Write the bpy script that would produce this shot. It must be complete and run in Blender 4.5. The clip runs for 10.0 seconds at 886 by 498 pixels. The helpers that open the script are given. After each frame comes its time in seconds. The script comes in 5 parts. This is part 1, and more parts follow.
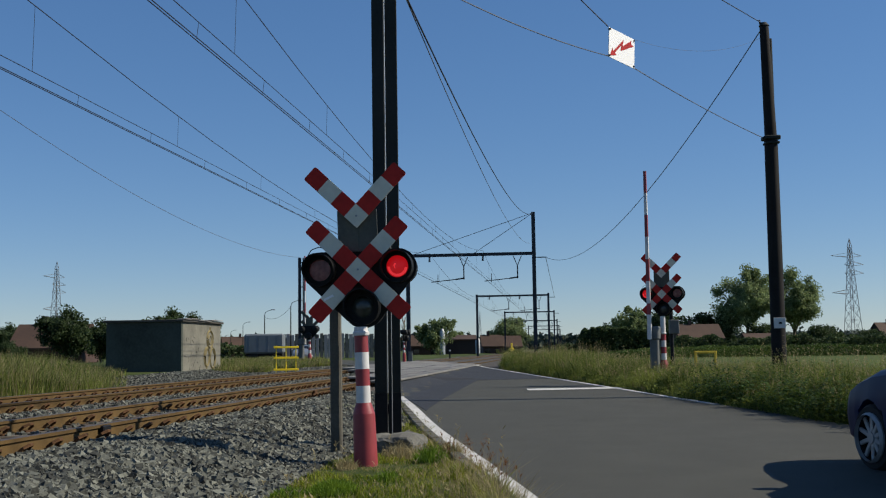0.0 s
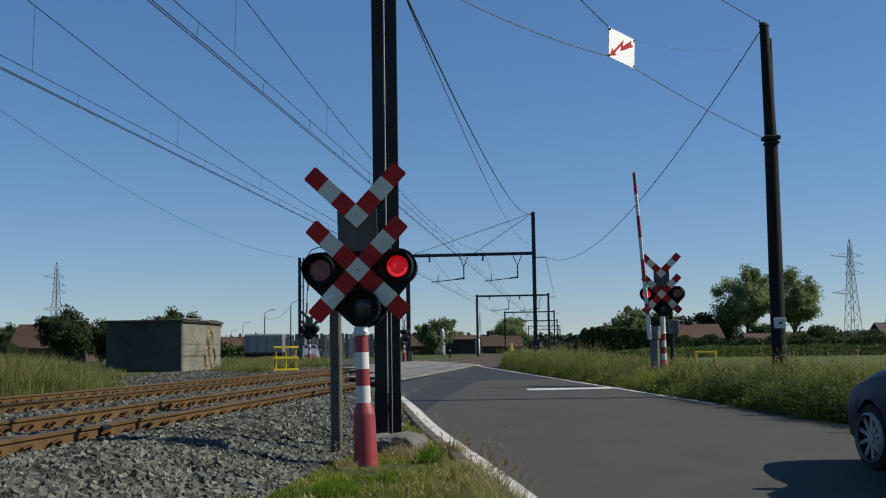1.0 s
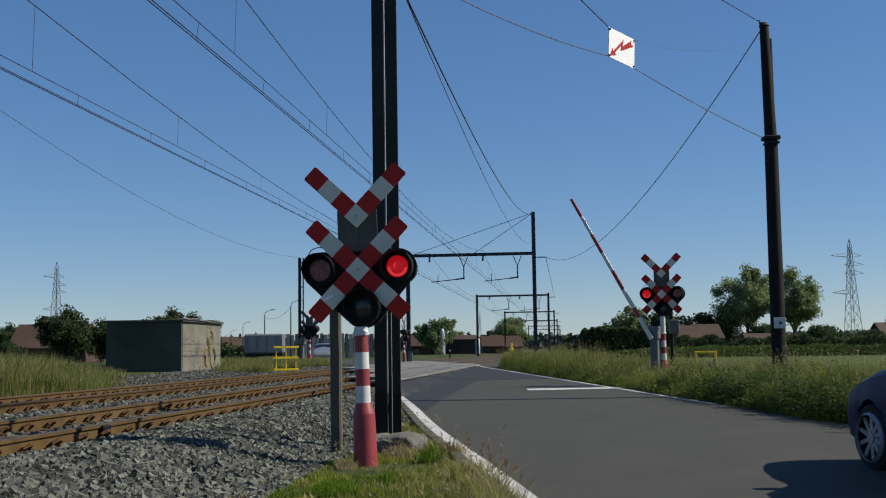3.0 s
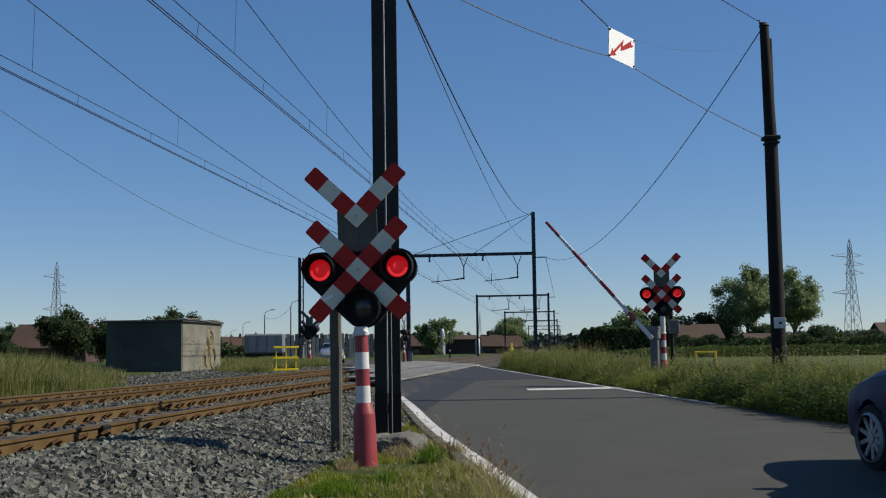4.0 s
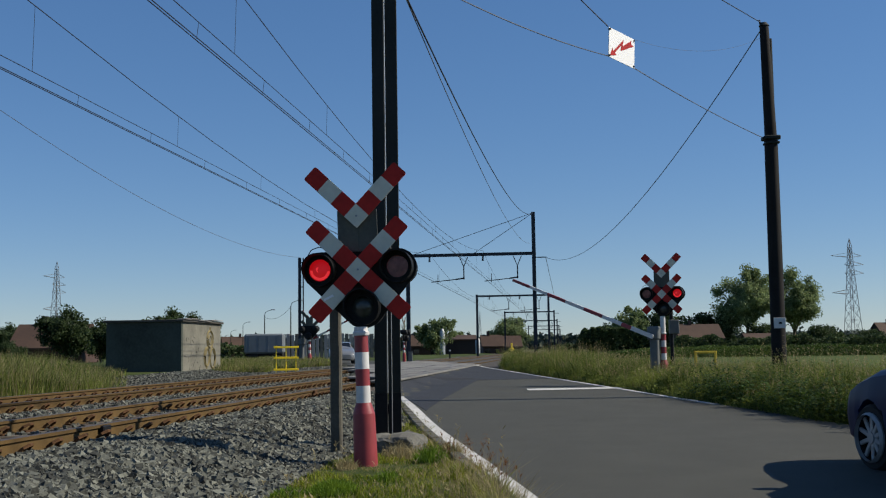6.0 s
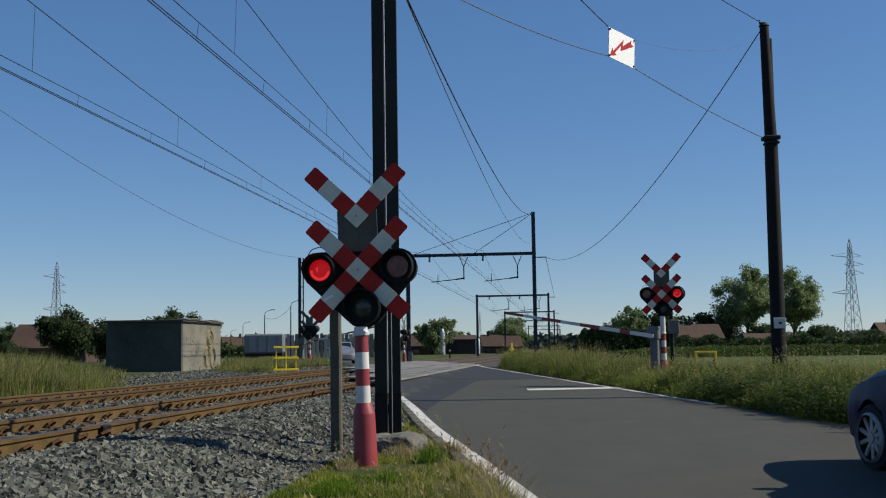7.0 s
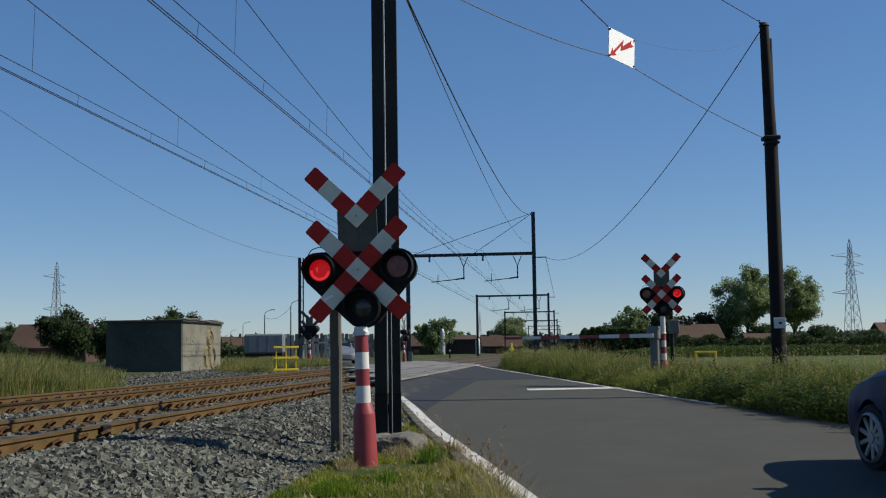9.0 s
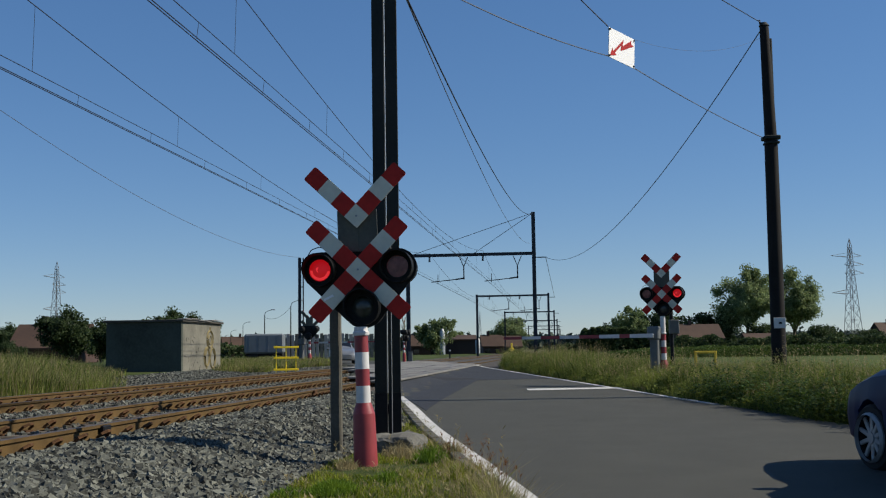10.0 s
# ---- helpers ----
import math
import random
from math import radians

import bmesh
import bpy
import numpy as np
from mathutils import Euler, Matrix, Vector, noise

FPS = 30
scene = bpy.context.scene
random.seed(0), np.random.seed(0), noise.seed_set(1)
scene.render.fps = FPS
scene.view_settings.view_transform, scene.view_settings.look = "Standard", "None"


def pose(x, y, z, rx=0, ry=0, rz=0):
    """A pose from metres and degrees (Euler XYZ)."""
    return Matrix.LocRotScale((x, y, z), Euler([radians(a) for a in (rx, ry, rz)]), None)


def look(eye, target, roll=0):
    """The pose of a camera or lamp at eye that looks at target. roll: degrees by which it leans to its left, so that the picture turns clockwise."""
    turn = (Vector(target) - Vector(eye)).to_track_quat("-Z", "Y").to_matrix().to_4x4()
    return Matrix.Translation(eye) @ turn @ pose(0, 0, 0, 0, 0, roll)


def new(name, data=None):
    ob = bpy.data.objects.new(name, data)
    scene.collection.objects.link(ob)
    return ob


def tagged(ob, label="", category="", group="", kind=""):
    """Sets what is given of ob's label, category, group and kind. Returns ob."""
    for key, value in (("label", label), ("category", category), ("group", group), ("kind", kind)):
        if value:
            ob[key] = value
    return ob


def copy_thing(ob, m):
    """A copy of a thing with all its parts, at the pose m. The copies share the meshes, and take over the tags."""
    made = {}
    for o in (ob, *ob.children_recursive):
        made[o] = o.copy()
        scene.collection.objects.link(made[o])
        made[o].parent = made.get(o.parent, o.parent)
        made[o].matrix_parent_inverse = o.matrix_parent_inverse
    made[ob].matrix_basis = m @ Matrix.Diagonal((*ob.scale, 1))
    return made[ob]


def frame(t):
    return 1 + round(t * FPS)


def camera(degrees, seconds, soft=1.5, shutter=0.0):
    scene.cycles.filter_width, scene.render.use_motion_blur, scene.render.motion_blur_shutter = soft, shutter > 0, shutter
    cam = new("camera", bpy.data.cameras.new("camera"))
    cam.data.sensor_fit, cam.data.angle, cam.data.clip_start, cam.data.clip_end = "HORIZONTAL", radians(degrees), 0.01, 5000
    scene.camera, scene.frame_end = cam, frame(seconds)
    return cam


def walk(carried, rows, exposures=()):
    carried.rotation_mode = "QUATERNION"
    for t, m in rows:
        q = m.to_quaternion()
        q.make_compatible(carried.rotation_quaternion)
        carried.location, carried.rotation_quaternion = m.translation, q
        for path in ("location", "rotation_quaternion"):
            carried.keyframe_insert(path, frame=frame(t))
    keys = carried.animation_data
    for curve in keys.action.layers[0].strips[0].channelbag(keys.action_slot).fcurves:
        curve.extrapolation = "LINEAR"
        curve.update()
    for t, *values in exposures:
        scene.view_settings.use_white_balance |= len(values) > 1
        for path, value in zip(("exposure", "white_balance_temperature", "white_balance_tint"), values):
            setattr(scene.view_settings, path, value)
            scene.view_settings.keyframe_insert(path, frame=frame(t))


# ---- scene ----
cam = camera(43.6, 10.0, 1.15)
EYE = (0.0, 0.0, 1.31)
VIEW = look(EYE, (0.0, 100.0, 1.31 + 100.0 * math.tan(radians(5.22))), -0.8)
walk(cam, [(0.0, VIEW), (10.0, VIEW)])

# ---- light ----
SUN_AZ, SUN_EL = 89.0, 39.0
world = bpy.data.worlds.new("sky")
scene.world = world
world.use_nodes = True
_nt = world.node_tree
_sky = _nt.nodes.new("ShaderNodeTexSky")
_sky.sky_type = "NISHITA"
_sky.sun_disc = False
_sky.sun_elevation, _sky.sun_rotation = radians(SUN_EL), radians(SUN_AZ)
_sky.air_density, _sky.dust_density, _sky.ozone_density = 0.85, 0.1, 8.0
_nt.nodes["Background"].inputs["Strength"].default_value = 0.105
_sat = _nt.nodes.new("ShaderNodeHueSaturation")
_sat.inputs["Saturation"].default_value = 1.27
_sat.inputs["Value"].default_value = 1.5
_sat.inputs["Hue"].default_value = 0.507
_even = _nt.nodes.new("ShaderNodeGamma")
_even.inputs["Gamma"].default_value = 0.65
_nt.links.new(_sky.outputs["Color"], _even.inputs["Color"])
_nt.links.new(_even.outputs["Color"], _sat.inputs["Color"])
_nt.links.new(_sat.outputs["Color"], _nt.nodes["Background"].inputs["Color"])
sun = new("sun", bpy.data.lights.new("sun", "SUN"))
sun.data.energy, sun.data.angle, sun.data.color = 5.0, radians(0.5), (1.0, 0.92, 0.78)
_a, _e = radians(SUN_AZ), radians(SUN_EL)
sun.matrix_world = look((60 * math.sin(_a) * math.cos(_e), 60 * math.cos(_a) * math.cos(_e), 60 * math.sin(_e)), (0, 0, 0))
scene.view_settings.exposure = 0.15


# ---- materials ----
def material(name, base, rough=0.7, metal=0.0, vary=0.25, grain=30.0, stain=1.5, bump=0.15, bump_scale=0.0, other=None,
             random_tint=0.0, island=False, emit=None, coat=0.0, dist=0.01, thin=0.0, spec=0.5):
    """Noise at two scales over a base colour, with fine relief."""
    m = bpy.data.materials.new(name)
    m.use_nodes = True
    nt = m.node_tree
    n, link = nt.nodes, nt.links.new
    b = n["Principled BSDF"]
    b.inputs["Roughness"].default_value, b.inputs["Metallic"].default_value = rough, metal
    if coat:
        b.inputs["Coat Weight"].default_value = coat
        b.inputs["Coat Roughness"].default_value = 0.06
    b.inputs["Specular IOR Level"].default_value = spec
    geo = n.new("ShaderNodeNewGeometry")
    fine, coarse = n.new("ShaderNodeTexNoise"), n.new("ShaderNodeTexNoise")
    for t, s in ((fine, grain), (coarse, stain)):
        t.inputs["Scale"].default_value, t.inputs["Detail"].default_value = s, 4.0
        link(geo.outputs["Position"], t.inputs["Vector"])
    mix = n.new("ShaderNodeMix")
    mix.data_type = "RGBA"
    dark = tuple(c * (1 - vary) for c in base)
    light = tuple(min(1, c * (1 + vary)) for c in base) if other is None else other
    mix.inputs["A"].default_value, mix.inputs["B"].default_value = (*dark, 1), (*light, 1)
    add = n.new("ShaderNodeMath")
    add.operation = "MULTIPLY_ADD"
    link(fine.outputs["Fac"], add.inputs[0])
    add.inputs[1].default_value = 0.8
    half = n.new("ShaderNodeMath")
    half.operation = "MULTIPLY_ADD"
    link(coarse.outputs["Fac"], half.inputs[0])
    half.inputs[1].default_value, half.inputs[2].default_value = 1.6, -0.7
    link(half.outputs[0], add.inputs[2])
    add.use_clamp = True
    fac = add.outputs[0]
    if random_tint:
        src = geo.outputs["Random Per Island"] if island else n.new("ShaderNodeObjectInfo").outputs["Random"]
        rnd = n.new("ShaderNodeMath")
        rnd.operation = "MULTIPLY_ADD"
        link(src, rnd.inputs[0])
        rnd.inputs[1].default_value = 2 * random_tint
        off = n.new("ShaderNodeMath")
        off.operation = "SUBTRACT"
        link(fac, off.inputs[0])
        off.inputs[1].default_value = random_tint
        link(off.outputs[0], rnd.inputs[2])
        rnd.use_clamp = True
        fac = rnd.outputs[0]
    link(fac, mix.inputs["Factor"])
    link(mix.outputs["Result"], b.inputs["Base Color"])
    if thin:
        # light also passes through leaves and blades
        tr, ms = n.new("ShaderNodeBsdfTranslucent"), n.new("ShaderNodeMixShader")
        link(mix.outputs["Result"], tr.inputs["Color"])
        ms.inputs[0].default_value = thin
        link(b.outputs[0], ms.inputs[1])
        link(tr.outputs[0], ms.inputs[2])
        link(ms.outputs[0], n["Material Output"].inputs["Surface"])
    if bump:
        bp = n.new("ShaderNodeBump")
        bp.inputs["Strength"].default_value, bp.inputs["Distance"].default_value = bump, dist
        src = fine
        if bump_scale:
            src = n.new("ShaderNodeTexNoise")
            src.inputs["Scale"].default_value, src.inputs["Detail"].default_value = bump_scale, 3.0
            link(geo.outputs["Position"], src.inputs["Vector"])
        link(src.outputs["Fac"], bp.inputs["Height"])
        link(bp.outputs["Normal"], b.inputs["Normal"])
    if emit:
        b.inputs["Emission Color"].default_value, b.inputs["Emission Strength"].default_value = (*emit[0], 1), emit[1]
    return m


ASPHALT = material("asphalt_grey", (0.053, 0.0535, 0.045), 0.9, vary=0.15, grain=140, stain=1.2, bump=0.45, spec=0.3)
ASPHALT_NEW = material("asphalt_dark", (0.027, 0.030, 0.036), 0.9, vary=0.14, grain=160, stain=0.8, bump=0.3, spec=0.3)
CONCRETE = material("concrete", (0.11, 0.107, 0.093), 0.85, vary=0.45, grain=40, stain=3.5, bump=0.5)
PANEL = material("crossing_concrete", (0.16, 0.155, 0.14), 0.85, vary=0.4, grain=30, stain=0.8, bump=0.2, random_tint=0.25)
WHITE_LINE = material("road_paint", (0.5, 0.49, 0.46), 0.8, vary=0.2, grain=60, stain=3, bump=0.2)
EARTH = material("meadow_soil", (0.03, 0.055, 0.013), 1.0, vary=0.4, grain=8, stain=0.25, bump=0.6, spec=0.1, other=(0.085, 0.105, 0.032))
FIELD = material("crop_field", (0.045, 0.078, 0.018), 1.0, vary=0.3, grain=3, stain=0.06, bump=0.5, spec=0.1, other=(0.095, 0.118, 0.036))
BED = material("ballast_bed", (0.04, 0.034, 0.026), 0.95, vary=0.5, grain=45, stain=2, bump=1.0, other=(0.075, 0.064, 0.05))
STONE = material("ballast_stone", (0.027, 0.029, 0.023), 0.9, vary=0.4, grain=50, stain=2, bump=0.3, random_tint=0.6, island=True, other=(0.142, 0.147, 0.12))
RUST = material("rusty_rail", (0.088, 0.054, 0.018), 0.8, vary=0.4, grain=60, stain=3, bump=0.25, spec=0.25)
RAIL_TOP = material("worn_rail_head", (0.075, 0.06, 0.05), 0.6, 0.3, vary=0.2, grain=60, stain=2, bump=0.05)
CLIP = material("rusty_clip", (0.075, 0.036, 0.014), 0.85, vary=0.4, grain=60, stain=5, spec=0.25)
SLEEPER = material("sleeper_concrete", (0.10, 0.08, 0.06), 0.9, vary=0.3, grain=40, stain=2)
RED = material("sign_red", (0.38, 0.016, 0.011), 0.45, spec=0.2, vary=0.2, grain=20, stain=5, bump=0.03)
RED_POST = material("post_red", (0.24, 0.028, 0.034), 0.5, vary=0.22, grain=15, stain=4, bump=0.05)
WHITE = material("sign_white", (0.6, 0.58, 0.48), 0.45, spec=0.2, vary=0.12, grain=20, stain=4, bump=0.03)
WHITE_POST = material("post_white", (0.55, 0.54, 0.53), 0.5, vary=0.1, grain=20, stain=5, bump=0.05)
BLACK = material("black_enamel", (0.008, 0.009, 0.010), 0.6, spec=0.2, vary=0.3, grain=20, stain=3, bump=0.05)
GREY_PLATE = material("grey_plate", (0.085, 0.088, 0.074), 0.6, spec=0.2, vary=0.28, grain=25, stain=3, bump=0.06)
STEEL_DARK = material("painted_dark_steel", (0.02, 0.023, 0.021), 0.6, 0.1, spec=0.2, vary=0.3, grain=30, stain=1.2, bump=0.08)
TAR = material("bitumen_black", (0.008, 0.008, 0.009), 0.55, spec=0.2, vary=0.3, grain=30, stain=3, bump=0.1)
POST_CONC = material("old_concrete_post", (0.075, 0.07, 0.055), 0.9, vary=0.45, grain=35, stain=2.5, bump=0.5)
WOOD_POLE = material("tarred_pole", (0.013, 0.012, 0.012), 0.8, spec=0.2, vary=0.4, grain=20, stain=2, bump=0.2)
STEEL = material("galvanised_steel", (0.32, 0.34, 0.35), 0.5, 0.5, vary=0.2, grain=30, stain=3, bump=0.05)
CABINET = material("grey_cabinet", (0.115, 0.125, 0.125), 0.6, vary=0.2, grain=20, stain=2, bump=0.05, spec=0.25)
PORTAL = material("portal_steel", (0.028, 0.034, 0.045), 0.6, 0.1, spec=0.2, vary=0.2, grain=10, stain=1, bump=0.0)
WIRE = material("wire", (0.02, 0.02, 0.022), 0.5, 0.3, vary=0.1, bump=0.0)
WIRE_THIN = material("thin_wire", (0.10, 0.11, 0.13), 0.5, 0.3, vary=0.1, bump=0.0)
PYLON = material("weathered_lattice_steel", (0.12, 0.13, 0.14), 0.7, 0.2, vary=0.2, grain=1, stain=0.1, bump=0.0)
BRIGHT_WHITE = material("white_enamel", (0.8, 0.8, 0.8), 0.5, vary=0.04, grain=20, stain=4, bump=0.02)
YELLOW = material("yellow_paint", (0.75, 0.55, 0.01), 0.5, vary=0.15, grain=20, stain=3, bump=0.05)
YELLOW_DULL = material("weathered_yellow_paint", (0.5, 0.36, 0.015), 0.6, vary=0.25, grain=20, stain=3, bump=0.05)
HUT_WALL = material("hut_render", (0.14, 0.135, 0.108), 0.9, vary=0.4, grain=14, stain=1.3, bump=0.3)
# dark paint of the hut front, with the wall's shade in its colour
HUT_SIDE = material("hut_dark_shaded_paint", (0.055, 0.064, 0.054), 0.9, spec=0.2, vary=0.4, grain=10, stain=0.6, bump=0.3)
ROOF_FELT = material("roof_slab", (0.06, 0.056, 0.048), 0.9, vary=0.35, grain=20, stain=1)
BRICK = material("brick_wall", (0.06, 0.034, 0.027), 0.9, vary=0.3, grain=6, stain=0.5)
BRICK_DARK = material("dark_brick", (0.028, 0.02, 0.019), 0.9, vary=0.3, grain=6, stain=0.5)
TILES = material("roof_tiles", (0.058, 0.032, 0.02), 0.85, vary=0.3, grain=4, stain=0.4)
PLASTER = material("pale_render", (0.27, 0.26, 0.25), 0.9, vary=0.1, grain=6, stain=0.5)
TRUCK = material("trailer_tarpaulin", (0.13, 0.15, 0.165), 0.6, vary=0.15, grain=2, stain=0.3)
BARK = material("bark", (0.09, 0.07, 0.05), 0.95, vary=0.4, grain=10, stain=1, bump=0.5)
LEAF = material("tree_leaves", (0.12, 0.175, 0.065), 0.6, vary=0.4, grain=2, stain=0.15, bump=0, random_tint=0.4, thin=0.45, spec=0.2, island=True, other=(0.3, 0.37, 0.17))
LEAF_DARK = material("dark_leaves", (0.03, 0.055, 0.022), 0.6, vary=0.4, grain=2, stain=0.2, bump=0, random_tint=0.4, thin=0.4, spec=0.2, island=True, other=(0.075, 0.11, 0.04))
GRASS = material("tall_grass", (0.036, 0.082, 0.011), 0.7, vary=0.4, grain=3, stain=0.5, bump=0, random_tint=0.45, thin=0.4, spec=0.2, island=True, other=(0.25, 0.285, 0.06))
GRASS_LOW = material("verge_grass", (0.075, 0.15, 0.008), 0.7, vary=0.4, grain=4, stain=1.5, bump=0, random_tint=0.45, thin=0.4, spec=0.2, island=True, other=(0.30, 0.32, 0.035))
STRAW = material("dry_grass", (0.30, 0.25, 0.13), 0.8, vary=0.3, grain=4, stain=1.2, bump=0, random_tint=0.3, thin=0.4, spec=0.2, island=True)
CAR_PAINT = material("dark_blue_paint", (0.003, 0.015, 0.06), 0.35, 0.0, vary=0.05, grain=5, stain=1, bump=0.0, coat=0.0, spec=0.05)
WHITE_PAINT = material("silver_paint", (0.2, 0.21, 0.22), 0.3, 0.2, vary=0.05, grain=5, stain=1, bump=0.0, coat=0.5)
TYRE = material("tyre_rubber", (0.008, 0.008, 0.008), 0.85, vary=0.3, grain=60, stain=5, bump=0.2)
ALLOY = material("alloy_rim", (0.3, 0.3, 0.3), 0.45, 0.2, vary=0.08, grain=30, stain=5, bump=0.0)
GLASS_DARK = material("car_glass", (0.01, 0.012, 0.014), 0.05, 0.0, vary=0.05, bump=0.0)
LENS_CLEAR = material("headlight_glass", (0.55, 0.57, 0.6), 0.1, 0.0, vary=0.1, grain=30, bump=0.0)
LENS_OFF = material("unlit_red_lens", (0.2, 0.02, 0.02), 0.25, vary=0.5, grain=28, stain=10, bump=0.1, other=(0.38, 0.10, 0.09))
LENS_WHITE = material("unlit_clear_lens", (0.03, 0.036, 0.034), 0.2, vary=0.5, grain=25, stain=10, bump=0.1)
LAMP_RED = material("lit_red_lamp", (0.2, 0.008, 0.01), 0.4, vary=0.3, grain=26, stain=8, bump=0.0, emit=((1.0, 0.008, 0.014), 0.29))
LAMP_CORE = material("lit_red_filament", (0.5, 0.04, 0.045), 0.4, vary=0.2, grain=30, bump=0.0, emit=((1.0, 0.035, 0.04), 0.56))
FLOWER = material("yellow_flowers", (0.42, 0.38, 0.03), 0.7, vary=0.3, grain=5, stain=1, bump=0, random_tint=0.3, thin=0.3, spec=0.2, island=True)
GRAFFITI = material("graffiti_ochre", (0.165, 0.135, 0.06), 0.9, vary=0.3, grain=20, stain=3)
GRAFFITI_DARK = material("graffiti_grey", (0.1, 0.092, 0.08), 0.9, vary=0.2, grain=20, stain=3)
GRASS_LUSH = material("lush_grass", (0.045, 0.12, 0.008), 0.7, vary=0.3, grain=5, stain=2, bump=0, random_tint=0.4, thin=0.4, spec=0.2, island=True, other=(0.17, 0.26, 0.022))
RUSSET = material("russet_dead_stems", (0.16, 0.075, 0.03), 0.85, vary=0.3, grain=5, stain=2, bump=0, random_tint=0.3, thin=0.3, spec=0.1, island=True)
# leaf colour kept dark to give the shaded foot of the verge
WEED = material("shade_weed_leaves", (0.018, 0.05, 0.009), 0.6, vary=0.4, grain=4, stain=0.8, bump=0, random_tint=0.4, thin=0.35, spec=0.2, island=True, other=(0.08, 0.135, 0.028))
CROP = material("crop_leaves", (0.03, 0.065, 0.012), 0.7, vary=0.4, grain=2, stain=0.1, bump=0, random_tint=0.4, thin=0.4, spec=0.2, island=True, other=(0.10, 0.15, 0.035))
FAR_WOOD = material("far_wood", (0.045, 0.065, 0.045), 0.9, vary=0.35, grain=0.3, stain=0.04, bump=0, random_tint=0.3, island=True)


# ---- mesh tools ----
def T(x, y, z):
    return Matrix.Translation((x, y, z))


def box(bm, c, s, m=None, bev=0.0):
    """A box with centre c and size s, turned by m, with bevelled edges."""
    tm = (m or Matrix.Identity(4)) @ T(*c) @ Matrix.Diagonal((*s, 1))
    r = bmesh.ops.create_cube(bm, size=1.0, matrix=tm)
    if bev:
        edges = list({e for v in r["verts"] for e in v.link_edges})
        bmesh.ops.bevel(bm, geom=edges, offset=bev, segments=1, affect="EDGES", clamp_overlap=True)


def tube(bm, p0, p1, r0, r1=None, n=10, caps=True):
    p0, p1 = Vector(p0), Vector(p1)
    r1 = r0 if r1 is None else r1
    q = (p1 - p0).to_track_quat("Z", "Y").to_matrix()
    rings = []
    for p, r in ((p0, r0), (p1, r1)):
        rings.append([bm.verts.new(p + q @ Vector((r * math.cos(k * math.tau / n), r * math.sin(k * math.tau / n), 0))) for k in range(n)])
    for k in range(n):
        bm.faces.new((rings[0][k], rings[0][(k + 1) % n], rings[1][(k + 1) % n], rings[1][k]))
    if caps:
        bm.faces.new(rings[0][::-1])
        bm.faces.new(rings[1])


def path_tube(bm, pts, r, n=6):
    """One tube swept along the points."""
    pts = [Vector(p) for p in pts]
    rings = []
    for k, p in enumerate(pts):
        ahead = (pts[min(k + 1, len(pts) - 1)] - pts[max(k - 1, 0)]).normalized()
        q = ahead.to_track_quat("Z", "Y").to_matrix()
        rings.append([bm.verts.new(p + q @ Vector((r * math.cos(i * math.tau / n), r * math.sin(i * math.tau / n), 0))) for i in range(n)])
    for a, b in zip(rings[:-1], rings[1:]):
        for i in range(n):
            bm.faces.new((a[i], a[(i + 1) % n], b[(i + 1) % n], b[i]))
    bm.faces.new(rings[0][::-1])
    bm.faces.new(rings[-1])


def lathe(bm, profile, m=None, n=24, caps=True):
    """Turn (radius, height) pairs round z."""
    m = m or Matrix.Identity(4)
    rings = [[bm.verts.new(m @ Vector((r * math.cos(k * math.tau / n), r * math.sin(k * math.tau / n), h))) for k in range(n)] for r, h in profile]
    for a, b in zip(rings[:-1], rings[1:]):
        for k in range(n):
            bm.faces.new((a[k], a[(k + 1) % n], b[(k + 1) % n], b[k]))
    if caps:
        bm.faces.new(rings[0][::-1])
        bm.faces.new(rings[-1])


def slab(bm, pts, depth, m=None):
    """A flat polygon in x, z, made thick along +y."""
    m = m or Matrix.Identity(4)
    a = [bm.verts.new(m @ Vector((x, 0, z))) for x, z in pts]
    b = [bm.verts.new(m @ Vector((x, depth, z))) for x, z in pts]
    bm.faces.new(a)
    bm.faces.new(b[::-1])
    for k in range(len(pts)):
        j = (k + 1) % len(pts)
        bm.faces.new((a[j], a[k], b[k], b[j]))


def part(name, bm, mat, parent=None, label="", m=None, smooth=True, kind=""):
    """Link a bmesh as one mesh object under a thing or under a part."""
    bmesh.ops.recalc_face_normals(bm, faces=bm.faces)
    me = bpy.data.meshes.new(name)
    bm.to_mesh(me)
    bm.free()
    me.materials.append(mat)
    if smooth:
        me.polygons.foreach_set("use_smooth", [True] * len(me.polygons))
        me.set_sharp_from_angle(angle=radians(35))
    ob = new(name, me)
    ob.parent = parent
    if m is not None:
        ob.matrix_basis = m
    return tagged(ob, label, kind=kind)


def raw(name, verts, faces, mat, parent=None, kind="", label="", category=""):
    me = bpy.data.meshes.new(name)
    me.from_pydata(verts, [], faces)
    me.materials.append(mat)
    ob = new(name, me)
    ob.parent = parent
    return tagged(ob, label, category, kind=kind)


def thing(name, m, label, category, group="", kind=""):
    ob = new(name)
    ob.matrix_basis = m
    return tagged(ob, label, category, group, kind)


def B():
    return bmesh.new()


# ---- plan: road, track and ground heights ----
TRK = math.atan(0.11)                     # heading of the line, right of +y
UX, UY = math.sin(TRK), math.cos(TRK)
D1, D2 = 5.9, 9.8                          # distance of the two track centres, to the left of the eye
RAIL_Z = 0.55


def at_track(s, d, z=0.0):
    return Vector((UX * s - UY * d, UY * s + UX * d, z))


def track_d(x, y):
    return -UY * x + UX * y


def track_pose(s, d, z=0.0):
    return T(*at_track(s, d, z)) @ Matrix.Rotation(-TRK, 4, "Z")


